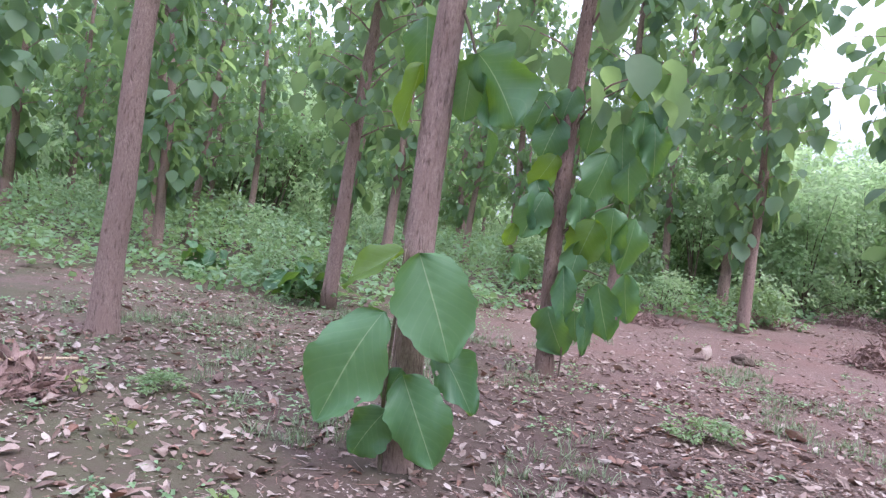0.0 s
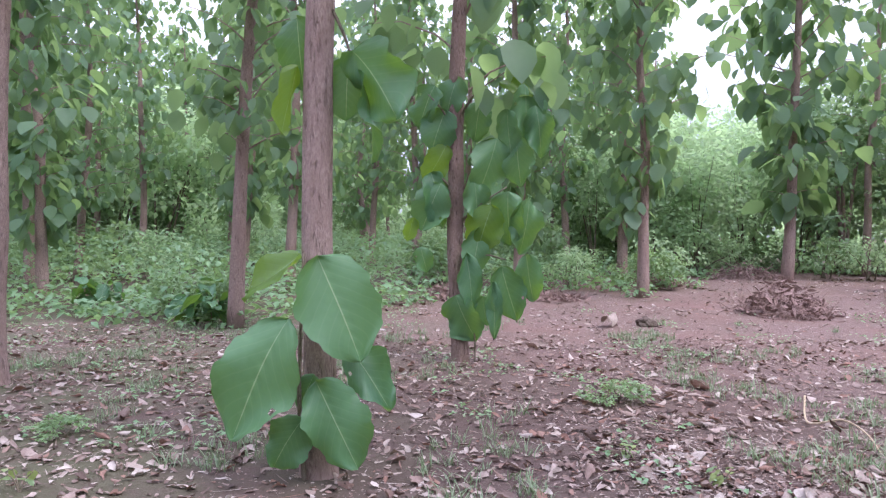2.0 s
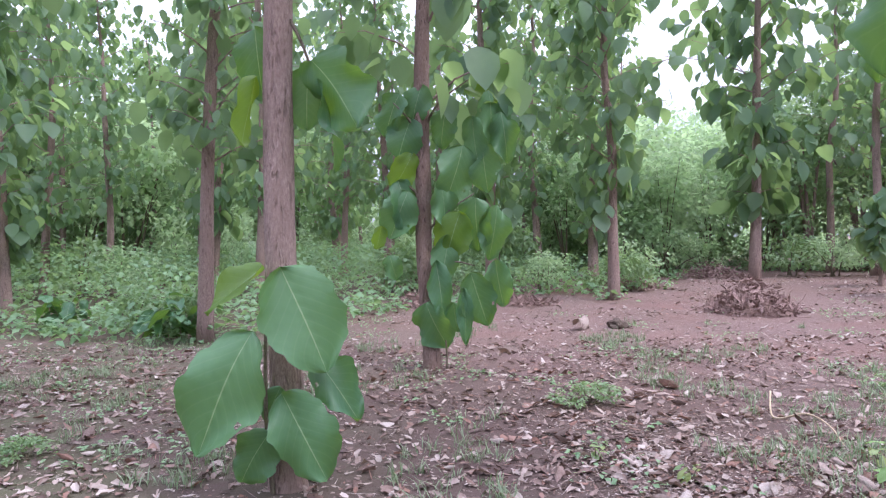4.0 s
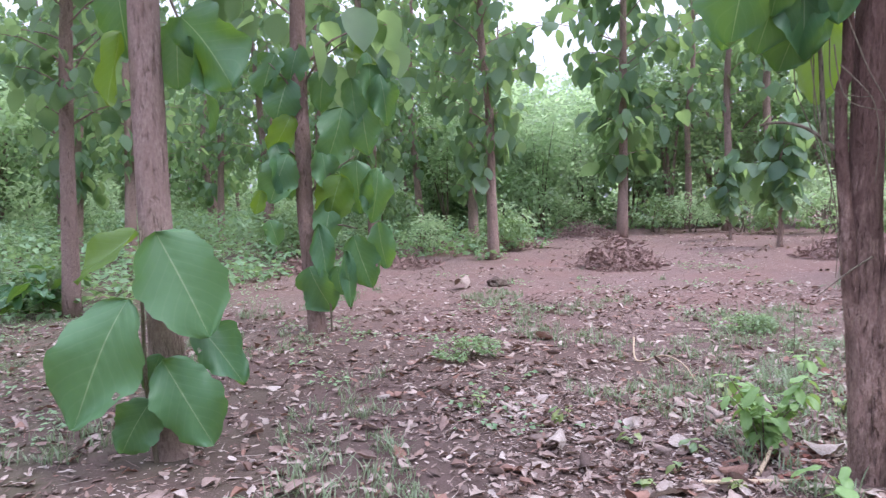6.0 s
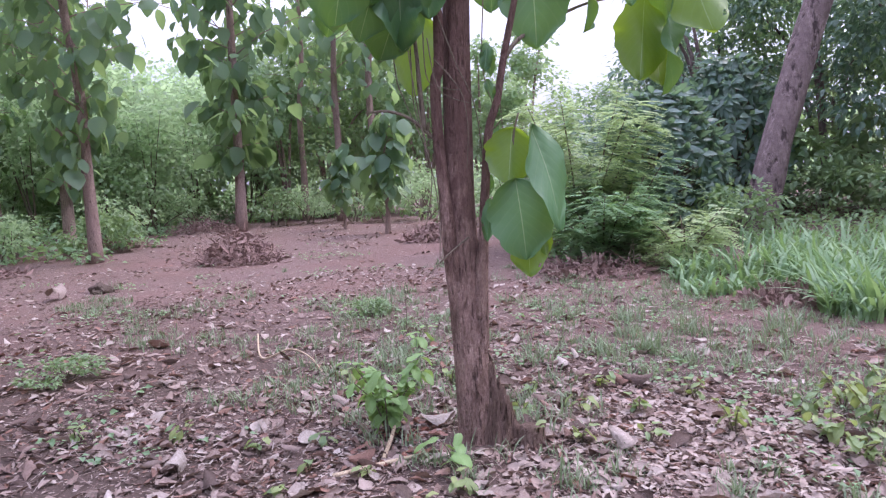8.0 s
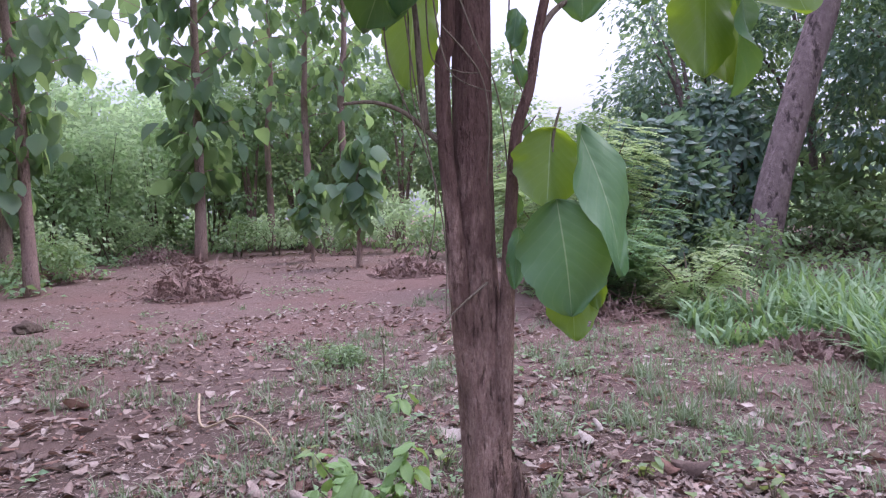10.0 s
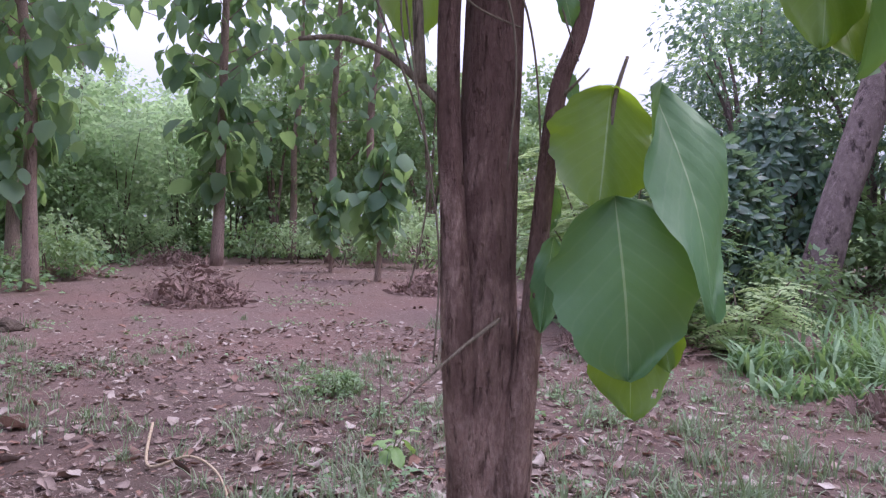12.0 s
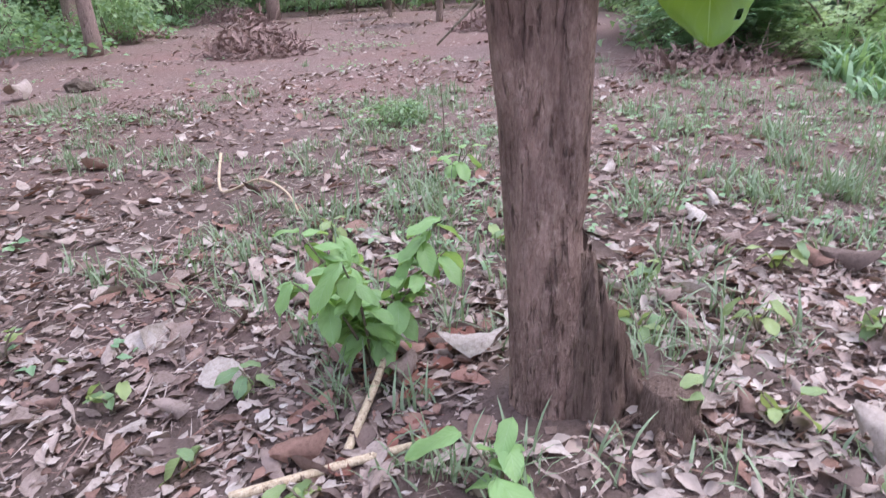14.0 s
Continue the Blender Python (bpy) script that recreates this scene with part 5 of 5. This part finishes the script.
DRY_MESHES = [dry_leaf_mesh(200 + i) for i in range(12)]
SMALL_DRY = [dry_leaf_mesh(240 + i, 5, 4, 0.10) for i in range(24)]
curled_litter(43, 2200, (1.3, 5.6, 0.7, 5.6), 0.05, 0.13, "curled dry leaves round the forked tree", DRY_MESHES)
curled_litter(45, 2600, (-4.0, 3.0, 1.0, 7.5), 0.05, 0.15, "pale curled dry leaves on the mossy ground", DRY_MESHES)
curled_litter(48, 13000, (1.3, 5.0, 0.7, 4.6), 0.02, 0.075, "small crumpled dry leaves covering the soil", SMALL_DRY, 0.85)
curled_litter(49, 26000, (-5.0, 7.5, -2.5, 9.5), 0.03, 0.12, "crumpled dry leaves strewn over the clearing", SMALL_DRY, 0.68)
litter("leaf_litter", 41, 52000, (-9, 13, -7, 19), 0.03, 0.12, DRY_LEAF, "dry teak leaves strewn over the soil", dense=0.4, clear=(1.6, 4.6, 0.8, 4.2))
litter("leaf_litter", 42, 58000, (-5, 9, -4, 12), 0.012, 0.05, DRY_LEAF, "crumbled pieces of dry leaf on the soil", 0.002, "slim", dense=0.7)
litter("leaf_litter", 44, 16000, (1.2, 5.6, 0.6, 5.6), 0.010, 0.04, DRY_LEAF, "fine dry leaf crumbs round the forked tree", 0.002, "slim")

curled_litter(50, 9000, (2.6, 5.2, 0.8, 3.3), 0.035, 0.10, "pale crumpled leaves thick on the soil", SMALL_DRY, 0.85, DRY_PALE, (3.9, 2.05, 1.15))
curled_litter(61, 1500, (2.4, 4.4, 7.4, 9.4), 0.04, 0.11, "dark damp dead leaves raked into a low heap", SMALL_DRY, 0.95, DRY_DARK, (3.35, 8.4, 0.75))
curled_litter(62, 1300, (0.9, 2.7, 3.9, 5.7), 0.03, 0.09, "dark damp dead leaves thick on the soil", SMALL_DRY, 0.95, DRY_DARK, (1.75, 4.8, 0.7))
litter("dry_stalks", 46, 17000, (-4, 9, 0.5, 13), 0.06, 0.26, DRY_LEAF, "thin dry stalks and straw lying on the soil", 0.004, "slim", dense=0.7, narrow=0.035)
litter("dry_stalks", 47, 4200, (1.4, 5.6, 0.7, 5.6), 0.05, 0.2, DRY_LEAF, "thin dry stalks among the fallen leaves", 0.01, "slim", narrow=0.04)

# fallen leaves large enough to pick up one by one
def fallen_leaves():
    r = random.Random(12)
    spots = [(2.82, 10.45, 0.42), (-2.05, 5.15, 0.2), (2.45, 5.35, 0.2), (1.95, 4.6, 0.22), (2.75, 6.5, 0.25), (-1.5, 4.85, 0.3), (-1.7, 2.6, 0.3), (1.5, 8.7, 0.3), (6.4, 6.05, 0.3)]
    for _ in range(290):
        spots.append((r.uniform(1.7, 4.6), r.uniform(0.9, 4.4), 0.06 + 0.15 * r.random() ** 1.6))
    for i, (x, y, s) in enumerate(spots):
        if math.hypot(x - 3.13, y - 2.7) < 0.25:
            continue
        ob = new("dry_leaf", DRY_MESHES[i % 12])
        ob.matrix_basis = Matrix.Translation((x, y, ground_z(x, y) + 0.004)) @ pose(0, 0, 0, r.uniform(-12, 12), r.uniform(-12, 12), r.uniform(0, 360)) @ Matrix.Diagonal((s, s, s, 1))
        tagged(ob, "dry brown fallen teak leaf curled on the ground", "leaf", "fallen teak leaves")


fallen_leaves()


def red_leaves():
    r = random.Random(19)
    for i in range(26):
        x, y = r.gauss(2.93, 0.17), r.gauss(2.98, 0.15)
        if math.hypot(x - 3.12, y - 2.7) < 0.2:
            continue
        s = r.uniform(0.07, 0.15)
        ob = new("dry_leaf", RED_MESHES[i % 4])
        ob.matrix_basis = Matrix.Translation((x, y, ground_z(x, y) + 0.012)) @ pose(0, 0, 0, r.uniform(-15, 15), r.uniform(-15, 15), r.uniform(0, 360)) @ Matrix.Diagonal((s, s, s, 1))
        tagged(ob, "reddish-brown curled fallen leaf beside the seedling", "leaf", "reddish fallen leaves")


RED_MESHES = [dry_leaf_mesh(300 + i, mat=DRY_RED) for i in range(4)]
red_leaves()


def seedling(x, y, height, count, size, seed, name, label, mesh_list, shoots=3, group=""):
    t = thing(name, label, "plant", group, at=(x, y, ground_z(x, y)))
    r = random.Random(seed)
    for s in range(shoots):
        th = s * 6.28 / shoots + r.uniform(-0.5, 0.5)
        tip = (height * 0.48 * math.cos(th), height * 0.48 * math.sin(th), height * r.uniform(0.7, 1.0))
        mid_ = (tip[0] * 0.35, tip[1] * 0.35, tip[2] * 0.55)
        stem("stem", [(0, 0, -0.02), mid_, tip], [0.005, 0.004, 0.002], TWIG, t, 5, 7)
        for k in range(count // shoots):
            u = 0.3 + 0.7 * (k + 1) / (count // shoots)
            p = Vector((tip[0] * u * u, tip[1] * u * u, tip[2] * u))
            a = r.uniform(0, 6.28)
            L = size * r.uniform(0.65, 1.2)
            q = p + Vector((math.cos(a), math.sin(a), r.uniform(-0.95, 0.25))) * L
            ob = part("leaf", mesh_list[k % len(mesh_list)], t)
            ob.matrix_basis = leaf_pose(p, q, (0.2 * math.cos(a), 0.2 * math.sin(a), 1), r.uniform(0.75, 1.0))
    return t


DULL = [broad_leaf_mesh("leaf", DULL_LEAF, 36 + i, 0.22, 0.02, 6, 4, 0.62) for i in range(3)]
BRIGHT = [broad_leaf_mesh("leaf", BRIGHT_LEAF, 30 + i, 0.24, 0.015, 8, 6, 0.56) for i in range(3)]
seedling(2.86, 3.14, 0.46, 120, 0.098, 1, "seedling", "bright green leafy seedling beside the forked tree", BRIGHT, 6)
seedling(2.79, 2.50, 0.16, 9, 0.12, 2, "seedling", "small bright green seedling among dry leaves", BRIGHT, 3)
seedling(4.27, 4.6, 0.20, 9, 0.11, 3, "seedling", "small yellow-green seedling among dry leaves", BRIGHT, 3)
for i, (x, y, h, c) in enumerate(((4.1, 1.75, 0.2, 15), (4.6, 1.25, 0.28, 30), (4.9, 1.5, 0.25, 24), (4.45, 1.0, 0.25, 24), (5.1, 1.0, 0.3, 30), (4.75, 0.95, 0.3, 27), (4.3, 1.35, 0.2, 21), (4.95, 1.25, 0.3, 27), (5.3, 1.4, 0.25, 24), (4.65, 1.6, 0.16, 18), (4.15, 1.15, 0.18, 18), (3.45, 2.25, 0.1, 8), (3.7, 2.0, 0.12, 8), (2.2, 3.4, 0.08, 6), (2.45, 2.75, 0.07, 6), (2.0, 3.9, 0.1, 6), (3.3, 2.38, 0.13, 5), (3.75, 3.6, 0.12, 8), (3.3, 4.2, 0.12, 8), (1.55, 4.35, 0.1, 6), (-1.0, 3.0, 0.12, 6), (-2.55, 4.15, 0.2, 10), (-1.9, 3.6, 0.14, 8), (2.15, 2.45, 0.07, 6), (2.3, 3.05, 0.06, 5), (2.55, 3.3, 0.07, 6), (2.05, 2.9, 0.06, 6), (2.4, 2.3, 0.06, 5), (2.65, 2.3, 0.1, 8), (3.85, 2.55, 0.12, 8), (4.05, 2.3, 0.12, 9), (3.55, 2.75, 0.09, 6), (4.3, 2.75, 0.13, 9), (3.9, 3.0, 0.1, 8), (4.5, 2.2, 0.14, 9))):
    seedling(x, y, h, c, 0.075, 40 + i, "weed_plant", "small low green weed in the leaf litter", DULL, 3, "low weeds")
for i, (x, y, s) in enumerate(((1.84, 5.95, 0.26), (4.9, 6.2, 0.24), (-2.2, 4.6, 0.2))):
    bush(SCRUB[i % 3], "weed_tuft", "small round tuft of grey-green weed", "weed", x, y, 30 * i, (s, s, s * 0.55), "weed tufts")
for i, (x, y, s) in enumerate(((-3.05, 10.0, 0.75), (-5.6, 11.6, 0.7), (-3.6, 10.7, 0.6))):
    seedling(x, y, 0.95 * s, 18, 0.34, 70 + i, "teak_sapling", "young teak sapling with broad leaves in the undergrowth", TEAK_LEAVES, 3, "teak saplings")

YOUNG_TEAK = teak_mesh_set(151, 2.7, 0.055, 0.75, 16, 0.55, 0.40, bend=0.05, per_limb=9)
for x, y, k in ((10.1, 12.85, 1.0), (10.3, 14.9, 0.72)):
    teak_tree(YOUNG_TEAK, x, y, 80 * k, k, "young teak with large drooping leaves on the clearing", group="young teaks")


# ---- sticks, brush piles, clods ----
def stick(points, r0, r1, label, mat=DRY_STICK, name="stick"):
    pts = [(x, y, ground_z(x, y) + h) for x, y, h in points]
    v, f, u = tube(pts, np.linspace(r0, r1, len(pts)), 7, 6 * len(pts), 0.05)
    return tagged(new(name, mesh_from(name, v, f, mat, u)), label, "stick")


stick([(2.95, 3.16, 0.10), (2.80, 3.02, 0.05), (2.60, 2.84, 0.012)], 0.010, 0.012, "pale dry broken stick leaning in the seedling")
stick([(2.80, 2.74, 0.012), (2.60, 2.80, 0.016), (2.33, 2.88, 0.014)], 0.009, 0.013, "pale dry stick lying among dead leaves")
stick([(3.30, 5.60, 0.16), (3.17, 5.28, 0.03), (3.3, 5.05, 0.12), (3.36, 4.85, 0.08), (3.32, 4.6, 0.01)], 0.009, 0.005, "pale curved dry branch on the grass", name="branch")
stick([(4.65, 5.25, -0.03), (4.66, 5.25, 0.2), (4.64, 5.24, 0.42)], 0.006, 0.003, "thin dead twig standing in the soil", TWIG, "twig")
stick([(-3.3, 4.1, 0.14), (-3.1, 4.4, 0.13), (-2.95, 4.65, 0.11)], 0.018, 0.012, "pale dead stick resting on brushwood")
stick([(7.2, 6.9, 0.015), (6.7, 6.5, 0.02), (6.2, 6.2, 0.015)], 0.008, 0.006, "thin dead stick on the soil")


def brush_stick(seed):
    r = random.Random(seed)
    v, f, u = tube([(0, 0, 0), (0.35, r.uniform(-0.08, 0.08), r.uniform(-0.06, 0.06)), (0.7, r.uniform(-0.1, 0.1), r.uniform(-0.08, 0.08)), (1, 0, 0)], [0.010, 0.008, 0.006, 0.003], 5, 6, cap=False)
    return mesh_from("stick", v, f, BRUSH, u)


BRUSH_STICKS = [brush_stick(i) for i in range(5)]


def brush_pile(x, y, rad, high, count, seed, label):
    t = thing("brush_pile", label, "brushwood pile", "brush piles", kind="", at=(x, y, ground_z(x, y)))
    r = random.Random(seed)
    for i in range(min(count, 130)):
        a, q = r.uniform(0, 6.28), rad * math.sqrt(r.random())
        c = Vector((q * math.cos(a), q * math.sin(a), 0.01 + high * r.random() * (1 - q / rad) ** 0.8))
        d = Vector((r.uniform(-1, 1), r.uniform(-1, 1), r.uniform(-0.6, 0.9))).normalized() * r.uniform(0.18, 0.55) * rad
        p0, p2 = c - d, c + d
        p0.z, p2.z = max(p0.z, 0.0), max(p2.z, 0.0)
        part("stick", BRUSH_STICKS[i % 5], t).matrix_basis = leaf_pose(p0, p2, (r.uniform(-1, 1), r.uniform(-1, 1), 1))
    rr = np.random.default_rng(seed)
    n = 3 * count
    a, q = rr.uniform(0, 6.28, n), rad * rr.uniform(0, 1, n) ** 0.65
    z = 0.02 + high * rr.uniform(0, 1, n) * (1 - q / rad) ** 0.8
    L = rr.uniform(0.06, 0.2, n)
    c = leaf_cloud(np.stack([q * np.cos(a), q * np.sin(a), z], 1), rr.normal(0, 1, (n, 3)), rr.normal(0, 1, (n, 3)), L, L * 0.32, "plain", 0.3, 0.4)
    tagged(part("dead_foliage", mesh_from("dead_foliage", c[0], c[1], BRUSH, c[2]), t, "withered reddish-brown leaves"), kind="stuff")


brush_pile(6.1, 11.95, 0.78, 0.66, 260, 1, "heap of withered reddish-brown brushwood before a teak")
brush_pile(8.3, 18.9, 1.0, 0.45, 120, 8, "tangle of pale dead branches before the scrub")
brush_pile(5.3, 16.3, 0.7, 0.25, 90, 9, "low heap of dead leaves along the undergrowth")
brush_pile(2.5, 14.0, 0.6, 0.16, 90, 10, "low heap of dead leaves along the undergrowth")
brush_pile(9.9, 11.0, 0.7, 0.4, 180, 2, "heap of dark dead brushwood on the clearing")
brush_pile(-8.9, 21.9, 1.1, 0.7, 160, 3, "heap of dead brushwood among the undergrowth")
brush_pile(-3.05, 4.15, 0.42, 0.2, 60, 4, "heap of dead twigs and stalks on the soil")
brush_pile(8.5, 5.9, 0.8, 0.22, 170, 5, "mound of dead leaves and twigs under the shrubs")
brush_pile(0.2, 14.1, 0.45, 0.3, 90, 6, "small orange-brown heap of withered leaves")
brush_pile(8.0, 3.1, 0.5, 0.14, 140, 7, "flattened dry straw-coloured stalks before the grass")


def clod(x, y, s, seed, label):
    bm = bmesh.new()
    bmesh.ops.create_icosphere(bm, subdivisions=3, radius=s)
    for v in bm.verts:
        v.co *= 1 + 0.45 * noise.noise(v.co * (1.6 / s) + Vector((seed, 0, 0)))
        v.co.z *= 0.6
    me = bpy.data.meshes.new("clod")
    bm.to_mesh(me)
    bm.free()
    me.materials.append(SOIL)
    ob = new("clod", me)
    ob.location = (x, y, ground_z(x, y) + 0.25 * s)
    tagged(ob, label, "clod of earth")


clod(3.42, 10.75, 0.16, 1, "upright brown clod of dry earth")
clod(2.3, 5.2, 0.05, 2, "small brown clod of earth among leaves")
